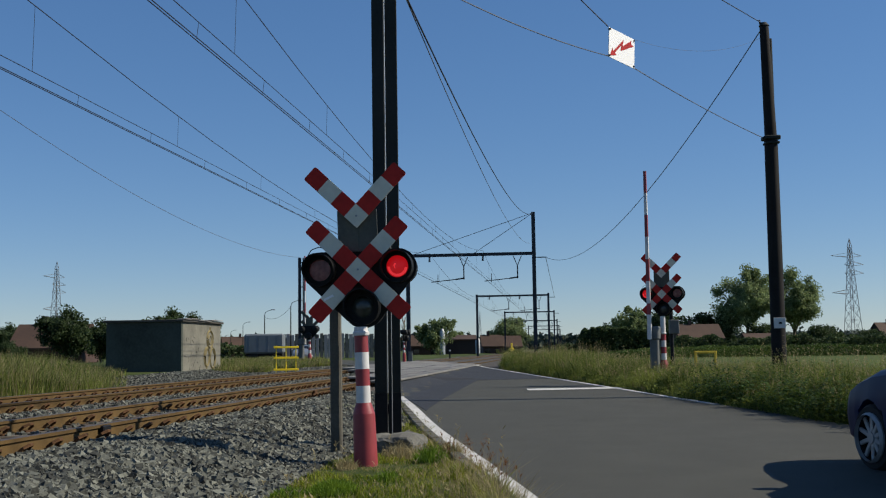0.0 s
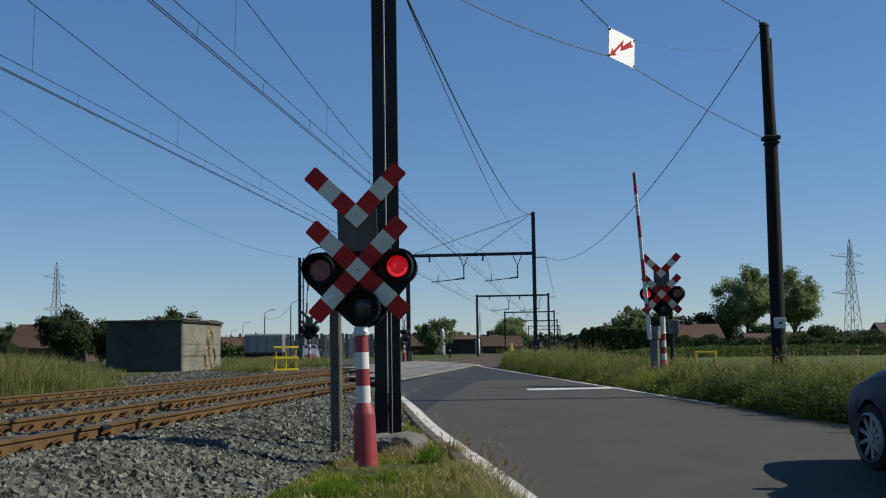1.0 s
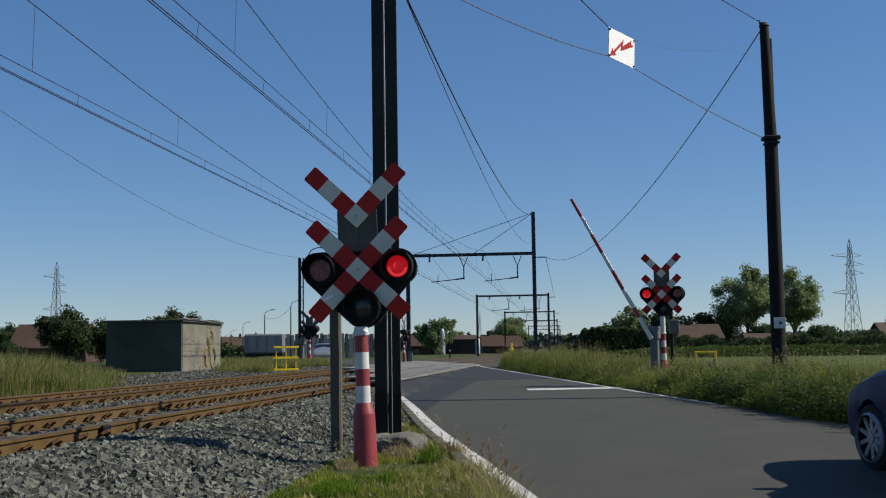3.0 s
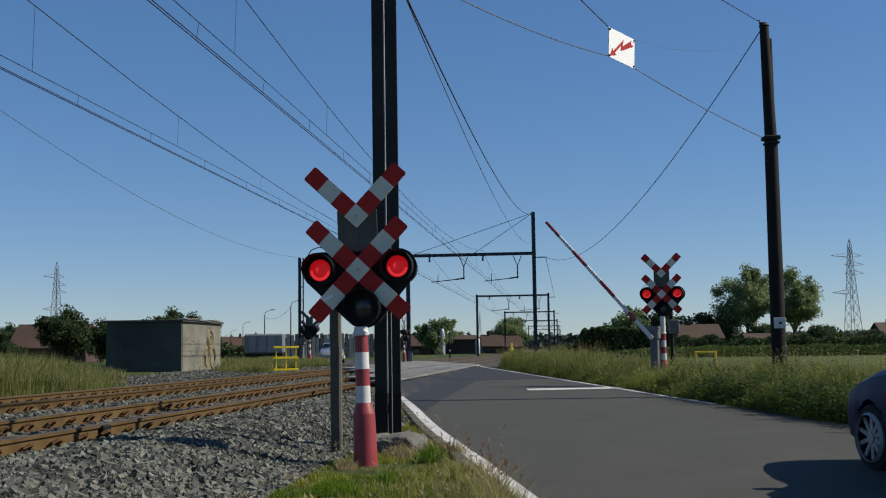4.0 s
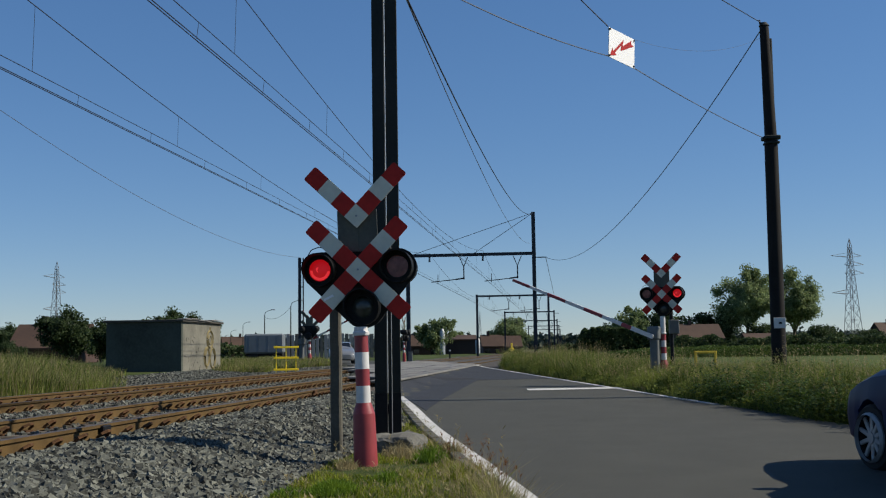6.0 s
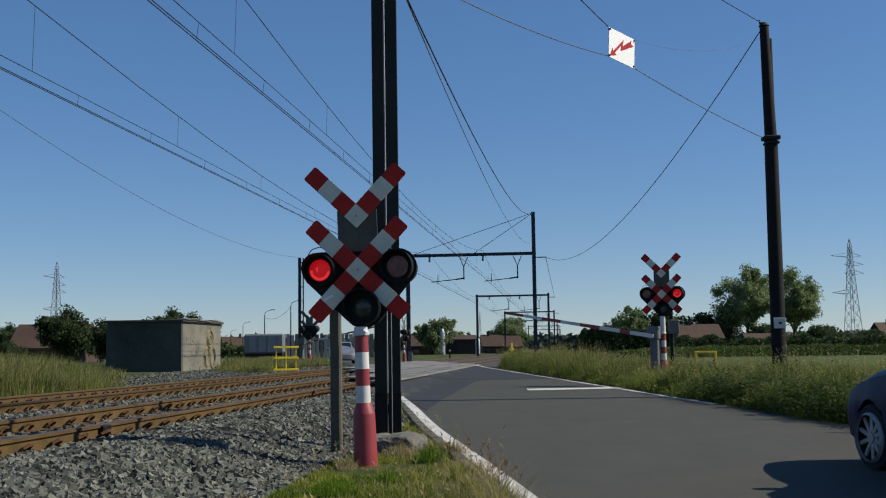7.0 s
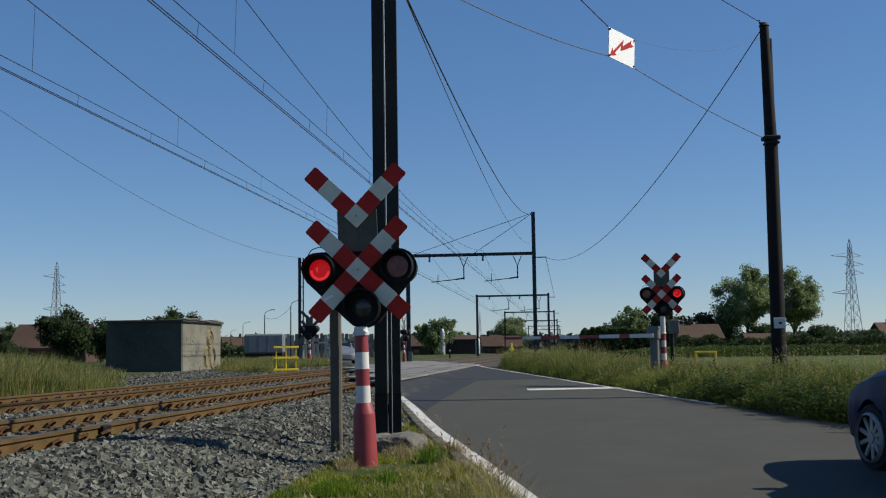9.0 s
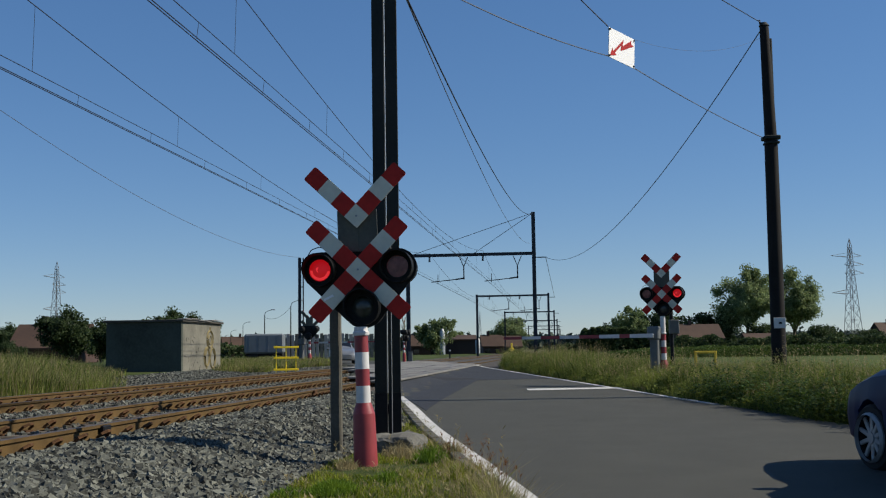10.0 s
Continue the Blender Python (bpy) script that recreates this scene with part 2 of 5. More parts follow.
def sm(a, b, x):
    t = min(1, max(0, (x - a) / (b - a)))
    return t * t * (3 - 2 * t)


def road_left(y):
    bend = max(0.0, y - 52)
    return 1.54 - 0.08 * math.exp(-((y - 16.5) / 4) ** 2) - 0.102 * y - 0.0030 * min(bend, 40) ** 2 - 0.24 * max(0, bend - 40)


def road_right(y):
    bend = max(0.0, y - 60)
    return 7.55 - 0.105 * y - 0.0026 * min(bend, 40) ** 2 - 0.21 * max(0, bend - 40)


def plane_z(y):
    return 0.0087 * min(55.0, max(-20.0, y))


def road_z(x, y):
    d = track_d(x, y)
    k = sm(3.8, 5.0, d) * (1 - sm(11.0, 16.0, d))
    p = plane_z(y) + 0.012
    return p + (max(0.545, p) - p) * k


def ground_z(x, y):
    d = track_d(x, y)
    g = plane_z(y)
    bed = 0.362
    k = sm(2.6, 4.3, d) * (1 - sm(11.6, 13.0, d))
    g = g + (max(bed, g) - g) * k
    if d > 12.5:
        g += 0.15 * sm(12.5, 16, d)
    l, r = road_left(y), road_right(y)
    if l - 0.25 < x < r + 0.25:
        g = min(g, road_z(x, y) - 0.10)
    return g


def build_ground():
    def axis(lo, hi, fine_lo, fine_hi, step):
        v = list(np.arange(fine_lo, fine_hi + 1e-6, step))
        s = step
        while v[-1] < hi:
            s *= 1.25
            v.append(v[-1] + s)
        s = step
        while v[0] > lo:
            s *= 1.25
            v.insert(0, v[0] - s)
        return v
    xs, ys = axis(-2500, 2500, -16, 12, 0.3), axis(-300, 4500, 6, 70, 0.4)
    verts = [(x, y, ground_z(x, y) + 0.02 * noise.noise((x * 0.7, y * 0.7, 0))) for y in ys for x in xs]
    w = len(xs)
    faces = [(j * w + i, j * w + i + 1, (j + 1) * w + i + 1, (j + 1) * w + i) for j in range(len(ys) - 1) for i in range(w - 1)]
    g = raw("ground", verts, faces, EARTH, kind="structure", label="rough grassy ground beside road and railway", category="ground")
    g.data.materials.append(BED)
    g.data.materials.append(FIELD)
    for p in g.data.polygons:
        d = track_d(p.center.x, p.center.y)
        p.material_index = 1 if 2.75 < d < (15.6 if 24 < p.center.y < 50 and p.center.x > -0.315 * p.center.y else 12.9) else (2 if p.center.x > road_right(p.center.y) + 7.5 and d < 1.5 else 0)
    g.data.polygons.foreach_set("use_smooth", [True] * len(faces))


def strip(name, ys, left, right, lift, mat, label, parent=None, cols=1, thick=0.03):
    """A sheet with thickness that lies on the road between two lines."""
    verts, faces = [], []
    n = cols + 1
    for y in ys:
        for i in range(n):
            x = left(y) + (right(y) - left(y)) * i / cols
            z = road_z(x, y) + lift
            verts += [(x, y, z), (x, y, z - thick)]
    for j in range(len(ys) - 1):
        for i in range(cols):
            a, b = 2 * (j * n + i), 2 * (j * n + i + 1)
            c, d = 2 * ((j + 1) * n + i + 1), 2 * ((j + 1) * n + i)
            faces += [(a, b, c, d), (d + 1, c + 1, b + 1, a + 1)]
        a, d = 2 * (j * n), 2 * ((j + 1) * n)
        faces.append((a, d, d + 1, a + 1))
        a, d = 2 * (j * n + cols), 2 * ((j + 1) * n + cols)
        faces.append((a, a + 1, d + 1, d))
    faces.append(tuple(v for i in range(n) for v in (2 * i,)) + tuple(2 * i + 1 for i in reversed(range(n))))
    return raw(name, verts, faces, mat, parent, kind="structure", label=label, category="" if parent else "road")


def build_road():
    ys = list(np.arange(-20, 62, 0.8)) + list(np.arange(62, 175, 2.0))
    road = strip("road", ys, road_left, road_right, 0.0, ASPHALT, "worn grey asphalt country road running up to the tracks", cols=14, thick=0.12)
    # the newer, darker asphalt before the crossing
    ys2 = list(np.arange(20.8, 57.6, 0.8))

    def patch_left(y):
        return min(road_left(y) + 0.16 + max(0, (25.0 - y)) * 0.02, road_right(y) - 0.2)

    def patch_right(y):
        if y < 36:
            return patch_left(y) + 0.02 + 3.0 * max(0.0, (y - 21.0) / 15)
        return min(road_right(y) - 0.16, patch_left(36) + 3.05 + (y - 36) * 3.0)

    strip("road_patch", ys2, patch_left, patch_right, 0.006, ASPHALT_NEW, "newer dark asphalt patch", road, 6)
    # edge lines and stop line
    strip("edge_line_left", list(np.arange(-20, 26.5, 0.7)), lambda y: road_left(y) - 0.02, lambda y: road_left(y) + 0.15, 0.008, WHITE_LINE, "white painted edge line", road)
    strip("edge_line_right", list(np.arange(21.5, 58.5, 0.7)), lambda y: road_right(y) - 0.14, lambda y: road_right(y) - 0.02, 0.008, WHITE_LINE, "white painted edge line", road)
    m = bmesh.new()
    n = 12
    top = []
    for k in range(n + 1):
        t = k / n
        x, y = 2.12 + 2.75 * t, 28.3 + 0.45 * t
        top.append((x, y, x + 0.0, y + 0.95 - 0.25 * t))
    for k in range(n):
        q = [(top[k][0], top[k][1]), (top[k + 1][0], top[k + 1][1]), (top[k + 1][2], top[k + 1][3]), (top[k][2], top[k][3])]
        f = [m.verts.new((x, y, road_z(x, y) + 0.009)) for x, y in q]
        m.faces.new(f)
    part("stop_line", m, WHITE_LINE, road, "white painted stop line", smooth=False)


build_ground()
build_road()


# ---- railway ----
def rail_profile():
    return [(-0.07, 0), (0.07, 0), (0.07, 0.012), (0.012, 0.03), (0.009, 0.125), (0.034, 0.135), (0.036, 0.168), (0.028, 0.172),
            (-0.028, 0.172), (-0.036, 0.168), (-0.034, 0.135), (-0.009, 0.125), (-0.012, 0.03), (-0.07, 0.012)]


def build_track(name, d, label):
    tr = thing(name, Matrix.Identity(4), label, "railway track", "tracks")
    tr["kind"] = "structure"
    prof = rail_profile()
    ss = list(np.arange(2, 110, 6.0)) + list(np.arange(110, 620, 20.0))
    for side in (-0.7535, 0.7535):
        verts, faces = [], []
        for s in ss:
            for qx, qz in prof:
                verts.append(tuple(at_track(s, d - side + qx, RAIL_Z - 0.172 + qz)))
        n = len(prof)
        for j in range(len(ss) - 1):
            for k in range(n):
                faces.append((j * n + k, j * n + (k + 1) % n, (j + 1) * n + (k + 1) % n, (j + 1) * n + k))
        r = raw("rail", verts, faces, RUST, tr)
        r.data.materials.append(RAIL_TOP)
        for i, p in enumerate(r.data.polygons):
            if i % n in (6, 7, 8):
                p.material_index = 1
    # sleepers and clips
    bm = B()
    box(bm, (0, 0, -0.09), (2.5, 0.26, 0.2), bev=0.015)
    sl = part("sleeper", bm, SLEEPER, tr, smooth=False)
    bm = B()
    path_tube(bm, [(-0.0, -0.09, 0.02), (0.05, -0.085, 0.06), (0.085, -0.03, 0.085), (0.085, 0.03, 0.085), (0.05, 0.085, 0.06), (0.0, 0.09, 0.02)], 0.017, 5)
    box(bm, (0.02, 0, 0.008), (0.10, 0.13, 0.016))
    cl = part("rail_clip", bm, CLIP, tr, smooth=False)
    s0, first = 7.0, True
    for k in range(70):
        s = s0 + k * 0.6 + random.uniform(-0.02, 0.02)
        m = track_pose(s, d, RAIL_Z - 0.172)
        if first:
            sl.matrix_basis = m
        else:
            o = new("sleeper", sl.data)
            o.parent, o.matrix_basis = tr, m
        for side in (-0.7535, 0.7535):
            for sgn in (-1, 1):
                mm = m @ T(side + sgn * 0.05, 0, 0.012) @ Matrix.Scale(1.08, 4) @ Matrix.Rotation(0 if sgn > 0 else math.pi, 4, "Z") @ Matrix.Rotation(random.uniform(-0.15, 0.15), 4, "Z")
                if first:
                    cl.matrix_basis = mm
                    first = False
                else:
                    o = new("rail_clip", cl.data)
                    o.parent, o.matrix_basis = tr, mm
    # the farther sleepers as one mesh
    bm = B()
    for k in range(70, 200):
        box(bm, (0, 0, -0.09), (2.5, 0.26, 0.2), track_pose(s0 + k * 0.6, d, RAIL_Z - 0.172))
    part("far_sleepers", bm, SLEEPER, tr, smooth=False, kind="stuff")
    return tr


build_track("track_1", D1, "railway track with rusty brown rails and spring clips on ballast")
build_track("track_2", D2, "farther railway track with rusty brown rails on ballast")


# ---- signals ----
def crossbuck(root, cz, y, full, h=0.70, w=0.187, back=False):
    """One red and white St Andrew's cross: striped boards at 45 degrees."""
    arms = [45, 135] + ([225, 315] if full else [])
    bm = B()
    box(bm, (0, 0, 0), (w, 0.012, w), Matrix.Rotation(radians(45), 4, "Y"))
    c = part("cross", bm, WHITE, root, "red and white diagonal cross", T(0, y, cz), smooth=False)
    bolt = B()
    tube(bolt, (0, -0.006, 0), (0, -0.014, 0), 0.012, n=8)
    part("bolt", bolt, STEEL, c)
    for a in arms:
        rot = Matrix.Rotation(radians(-a), 4, "Y")
        l0, step = w / 2, (h - w / 2) / 3
        for k, mat in enumerate((RED, WHITE, RED)):
            bm = B()
            x0, x1 = l0 + k * step, l0 + (k + 1) * step
            if k == 2:
                r = 0.022
                pts = [(x0, -w / 2), (x1 - r, -w / 2), (x1 - r * 0.3, -w / 2 + r * 0.3), (x1, -w / 2 + r), (x1, w / 2 - r), (x1 - r * 0.3, w / 2 - r * 0.3), (x1 - r, w / 2), (x0, w / 2)]
            else:
                pts = [(x0, -w / 2), (x1, -w / 2), (x1, w / 2), (x0, w / 2)]
            slab(bm, pts, 0.012, rot @ T(0, -0.006, 0))
            part("red_stripe" if mat is RED else "white_stripe", bm, mat, c, smooth=False)
    if back:
        bm = B()
        for ang in (45, 135):
            box(bm, (0 if full else h / 2, 0.014, 0), (2 * h if full else h, 0.01, w - 0.01), Matrix.Rotation(radians(-ang), 4, "Y"))
        part("rear_sheet", bm, GREY_PLATE, c, "bare grey rear of the cross", smooth=False)
    return c


def hull2(circles, n=48):
    """Outline round some discs."""
    pts = []
    for k in range(n):
        a = math.tau * k / n
        dx, dz = math.cos(a), math.sin(a)
        x, z, r = max(circles, key=lambda c: c[0] * dx + c[1] * dz + c[2])
        pts.append((x + r * dx, z + r * dz))
    return pts


GLOW_BACK, GLOW_FRONT = 0.040, 0.012


def crossing_signal(m, label, stretch=0.0, back=False):
    """Crossing signal: foot, striped post, lamp board with three lamps, two crosses. Returns root and the two glows."""
    root = thing("crossing_signal", m, label, "railway signal", "crossing signals")
    z = 0.69
    bm = B()
    lathe(bm, [(0.135, -0.12), (0.128, 0.0), (0.1165, 0.570), (0.116, 0.575), (0.1145, 0.581), (0.081, 0.684), (0.079, z)], n=28)
    part("foot", bm, RED_POST, root, "red flared steel foot")
    for k, mat in enumerate((WHITE_POST, RED_POST, WHITE_POST, RED_POST)):
        bm = B()
        r = 0.0765 - 0.001 * k
        lathe(bm, [(r, z), (r, z + 0.177)], n=24)
        part("red_band" if mat is RED_POST else "white_band", bm, mat, root)
        z += 0.177
    bm = B()
    lathe(bm, [(0.083, z), (0.088, z + 0.02), (0.088, z + 0.035), (0.073, z + 0.05), (0.071, 1.49 + stretch)], n=24)
    part("collar", bm, WHITE_POST, root, "white post top with a ring")
    cz = 2.10 + stretch
    bm = B()
    slab(bm, [(-0.215, 0.2), (0.215, 0.2), (0.215, 0.645), (0.17, 0.66), (-0.17, 0.66), (-0.215, 0.645)], 0.02, T(0, 0.02, cz))
    box(bm, (0, 0.028, cz + 0.42), (0.02, 0.03, 0.4))
    part("back_board", bm, GREY_PLATE, root, "grey backing board")
    spots = ((-0.42, 0.015, 0.20), (0.42, 0.015, 0.20), (0.03, -0.40, 0.225))
    board = B()
    slab(board, hull2(spots), 0.03, T(0, 0.05, cz))
    board = part("lamp_board", board, BLACK, root, "black rounded lamp board")
    bm = B()
    for x, zz, r in spots:
        lathe(bm, [(r * 0.92, 0.0), (r * 0.9, 0.24), (r * 0.6, 0.30)], T(x, 0.07, cz + zz) @ Matrix.Rotation(-math.pi / 2, 4, "X"), 28)
    part("lamp_casing", bm, BLACK, root, "black rear lamp casings")
    glows = []
    for i, (x, zz, r) in enumerate(spots):
        lm = T(x, 0, cz + zz)
        bm = B()
        n = 36
        # hood: open tube, longer on top
        ro, ri = r * 0.86, r * 0.80
        rings = []
        for rr, front in ((ro, False), (ro, True), (ri, True), (ri, False)):
            ring = []
            for k in range(n):
                a = math.tau * k / n
                up = 0.5 + 0.5 * math.sin(a)
                yy = -0.04 - 0.15 * up ** 0.7 if front else 0.05
                ring.append(bm.verts.new(lm @ Vector((rr * math.cos(a), yy, rr * math.sin(a)))))
            rings.append(ring)
        for a_, b_ in zip(rings[:-1], rings[1:]):
            for k in range(n):
                bm.faces.new((a_[k], a_[(k + 1) % n], b_[(k + 1) % n], b_[k]))
        lamp = part("lamp_hood", bm, BLACK, root, "black round lamp hood")
        bm = B()
        lathe(bm, [(ri + 0.004, 0.0), (ri + 0.004, 0.012), (0.119, 0.02), (0.117, 0.008), (ri + 0.004, 0.0)], lm @ T(0, 0.004, 0) @ Matrix.Rotation(math.pi / 2, 4, "X"), 32, False)
        part("bezel", bm, BLACK, lamp, "black lens ring")
        lr = 0.122
        if i == 2:
            bm = B()
            lathe(bm, [(lr * 1.08, 0.0), (lr, 0.02), (lr * 0.7, 0.04), (lr * 0.3, 0.05)], lm @ T(0, 0.03, 0) @ Matrix.Rotation(math.pi / 2, 4, "X"), 28)
            part("clear_lens", bm, LENS_WHITE, lamp, "unlit clear glass lens")
            continue
        bm = B()
        lathe(bm, [(lr * 1.03, 0.0), (lr, 0.004), (lr * 0.5, 0.006)], lm @ T(0, 0.024, 0) @ Matrix.Rotation(math.pi / 2, 4, "X"), 28)
        part("lens", bm, LENS_OFF, lamp, "dark red glass lens")
        # the glow: a shallow dome that rises through the lens as the lamp warms up
        bm = B()
        lathe(bm, [(lr * 0.99, -0.004), (lr * 0.97, 0.0), (lr * 0.8, 0.007), (lr * 0.55, 0.013), (lr * 0.25, 0.017), (0.004, 0.018)], Matrix.Rotation(math.pi / 2, 4, "X"), 28)
        n_red = len(bm.faces)
        # brighter crescent low in the reflector and a fleck beside the bulb
        arc = [(0.108 * math.cos(a), 0.108 * math.sin(a)) for a in np.linspace(radians(178), radians(352), 13)]
        arc2 = [(0.070 * math.cos(a) + 0.006, 0.060 * math.sin(a) - 0.004) for a in np.linspace(radians(352), radians(178), 13)]
        slab(bm, arc + arc2, 0.004, T(0, -0.0105, 0))
        slab(bm, [(-0.045, 0.012), (-0.03, 0.035), (-0.012, 0.03), (-0.02, 0.005), (-0.008, -0.02), (-0.03, -0.02)], 0.004, T(0, -0.0172, 0))
        glow = part("glow", bm, LAMP_RED, lamp, "glowing red lamp", m=lm @ T(0, GLOW_BACK, 0))
        glow.data.materials.append(LAMP_CORE)
        for p in glow.data.polygons:
            p.material_index = 1 if p.index >= n_red else 0
        glows.append((glow, lm))
    bm = B()
    path_tube(bm, [(-0.54, 0.0, cz + 0.08), (-0.545, -0.02, cz + 0.17), (-0.50, -0.03, cz + 0.235), (-0.42, -0.03, cz + 0.262), (-0.36, -0.02, cz + 0.25)], 0.006, 6)
    part("cable", bm, BLACK, root, "thin black cable over the lamp")
    crossbuck(root, cz, -0.035, True, back=back)
    crossbuck(root, cz + 0.58, -0.01, False, back=back)
    return root, glows


near_sig, near_glows = crossing_signal(pose(-0.84, 11.8, 0.08, 0, -1.8, -6), "red and white crossing signal with flashing lamps beside the ballast")
far_sig, far_glows = crossing_signal(pose(6.03, 30.6, 0.27, 0, 0, -20), "crossing signal with striped post in the roadside grass", 0.40)
back_sig, back_glows = crossing_signal(pose(-8.0, 66.0, 0.55, 0, 0, 172), "crossing signal seen from its dark back beyond the tracks", 0.0, True)
back_sig2, back_glows2 = crossing_signal(pose(-2.86, 79.0, 0.5, 0, 0, 258), "crossing signal seen from its back past the crossing", 0.0, True)


# sun glint on the lower left arm, put in as a white strip
_b = B()
box(_b, (0, 0, 0), (0.11, 0.004, 0.024), T(-0.325, -0.0445, 2.10 - 0.285) @ Matrix.Rotation(radians(-24), 4, "Y"))
part("painted_glint", _b, BRIGHT_WHITE, near_sig, "thin white strip painting a sun glint on the cross", smooth=False)


# ---- barriers ----
def barrier(m, label, length=4.55):
    """Barrier machine; the arm turns about the y axis at its head and points along -x when down."""
    root = thing("level_crossing_barrier", m, label, "barrier", "crossing barriers")
    bm = B()
    box(bm, (0.06, 0.16, 0.6), (0.23, 0.22, 1.4), bev=0.02)
    part("machine_column", bm, CABINET, root, "grey steel column")
    bm = B()
    box(bm, (0.05, 0.16, 1.43), (0.33, 0.32, 0.36), bev=0.03)
    tube(bm, (0, 0.0, 1.36), (0, -0.03, 1.36), 0.07, n=16)
    part("machine_head", bm, CABINET, root, "grey drive housing")
    bm = B()
    tube(bm, (0.12, 0, 0), (-0.5, 0, 0), 0.022, n=10)
    arm = part("barrier_arm", bm, STEEL, root, "red and white striped arm", T(0, -0.07, 1.36))
    # stripes from the head to the tip: long white root, short red, then even ones
    step = (length + 0.1) / 7.6
    cuts = [-0.1, -0.1 + 1.1 * step, -0.1 + 1.6 * step] + [-0.1 + (2.6 + k) * step for k in range(6)]
    for k, (x0, x1) in enumerate(zip(cuts[:-1], cuts[1:])):
        bm = B()
        h0, h1 = 0.11 - 0.035 * x0 / length, 0.11 - 0.035 * x1 / length
        pts = [(-x0, -h0 / 2), (-x0, h0 / 2), (-x1, h1 / 2), (-x1, -h1 / 2)]
        slab(bm, pts, 0.05, T(0, -0.025, 0))
        part("red_stripe" if k % 2 else "white_stripe", bm, RED_POST if k % 2 else WHITE_POST, arm, smooth=False)
    return root, arm


near_bar, near_arm = barrier(pose(5.66, 30.47, 0.27, 0, 0, -32), "grey barrier machine with red and white arm on the verge")
far_bar, far_arm = barrier(pose(-8.35, 66.3, 0.5, 0, 0, 150), "barrier beyond the tracks with red and white arm", 5.2)


# ---- poles ----
def steel_pole(m, label, height=9.6):
    """H-section mast on a concrete block, with a tarred foot."""
    root = thing("steel_mast", m, label, "mast")

    def section(z0, z1, e, mat, label):
        for x, y, name in ((-0.086, -0.10, "left_channel"), (0.076, -0.07, "right_channel")):
            bm = B()
            h, zc = z1 - z0, (z0 + z1) / 2
            box(bm, (x, y, zc), (0.148 + e, 0.014 + e, h), bev=0.004)
            for sx in (-1, 1):
                box(bm, (x + sx * 0.066, y + 0.045, zc), (0.014 + e, 0.072, h))
            part(name, bm, mat, root, label, smooth=False)
    section(0.5, height, 0.0, STEEL_DARK, "dark green-grey painted steel")
    section(-0.02, 0.5, 0.006, TAR, "black tarred foot")
    for k in range(8):
        bm = B()
        box(bm, (-0.005, 0.035, 0.3 + 1.15 * k), (0.3, 0.012, 0.12), bev=0.003)
        part("batten", bm, STEEL_DARK, root, smooth=False)
    # pale bead added to draw the bright sunlit edge between the channels
    bm = B()
    tube(bm, (-0.006, -0.096, 0.5), (-0.006, -0.096, height), 0.0075, n=10)
    part("sunlit_edge_bead", bm, STEEL, root, "thin pale bead added as the sunlit edge of the mast")
    bm = B()
    tube(bm, (0.045, -0.083, 0.0), (0.045, -0.083, 2.4), 0.005, n=8)
    part("earth_wire", bm, STEEL, root, "thin earth wire")
    return root


def plinth():
    bm = B()
    box(bm, (0, 0, 0.0), (0.60, 0.7, 0.5), bev=0.05)
    bmesh.ops.subdivide_edges(bm, edges=bm.edges[:], cuts=7, use_grid_fill=True)
    for v in bm.verts:
        v.co += 0.035 * Vector(noise.noise_vector(v.co * 3.3)) + 0.04 * Vector(noise.noise_vector(v.co * 11))
        if v.co.z > 0:
            v.co.z -= 0.35 * max(0.0, v.co.x - 0.12) + 0.25 * max(0.0, -v.co.y - 0.25)
    p = part("concrete_plinth", bm, CONCRETE, None, m=pose(-0.58, 13.4, 0.08, 0, 0, -10), smooth=False)
    tagged(p, "weathered grey concrete block under the steel mast", "plinth")


steel_pole(pose(-0.68, 13.5, 0.31, 0, -0.1, 0), "dark steel railway mast on a concrete block by the track")
plinth()

bm = B()
box(bm, (0, 0, 0.85), (0.125, 0.10, 2.1), bev=0.018)
bmesh.ops.subdivide_edges(bm, edges=[e for e in bm.edges if abs(e.verts[0].co.z - e.verts[1].co.z) > 1], cuts=14)
for v in bm.verts:
    v.co += 0.006 * Vector(noise.noise_vector(v.co * 4))
_p = part("concrete_post", bm, POST_CONC, None, m=pose(-1.25, 12.9, 0.10, 0, -0.4, -9))
tagged(_p, "old grey concrete post standing behind the signal", "post")


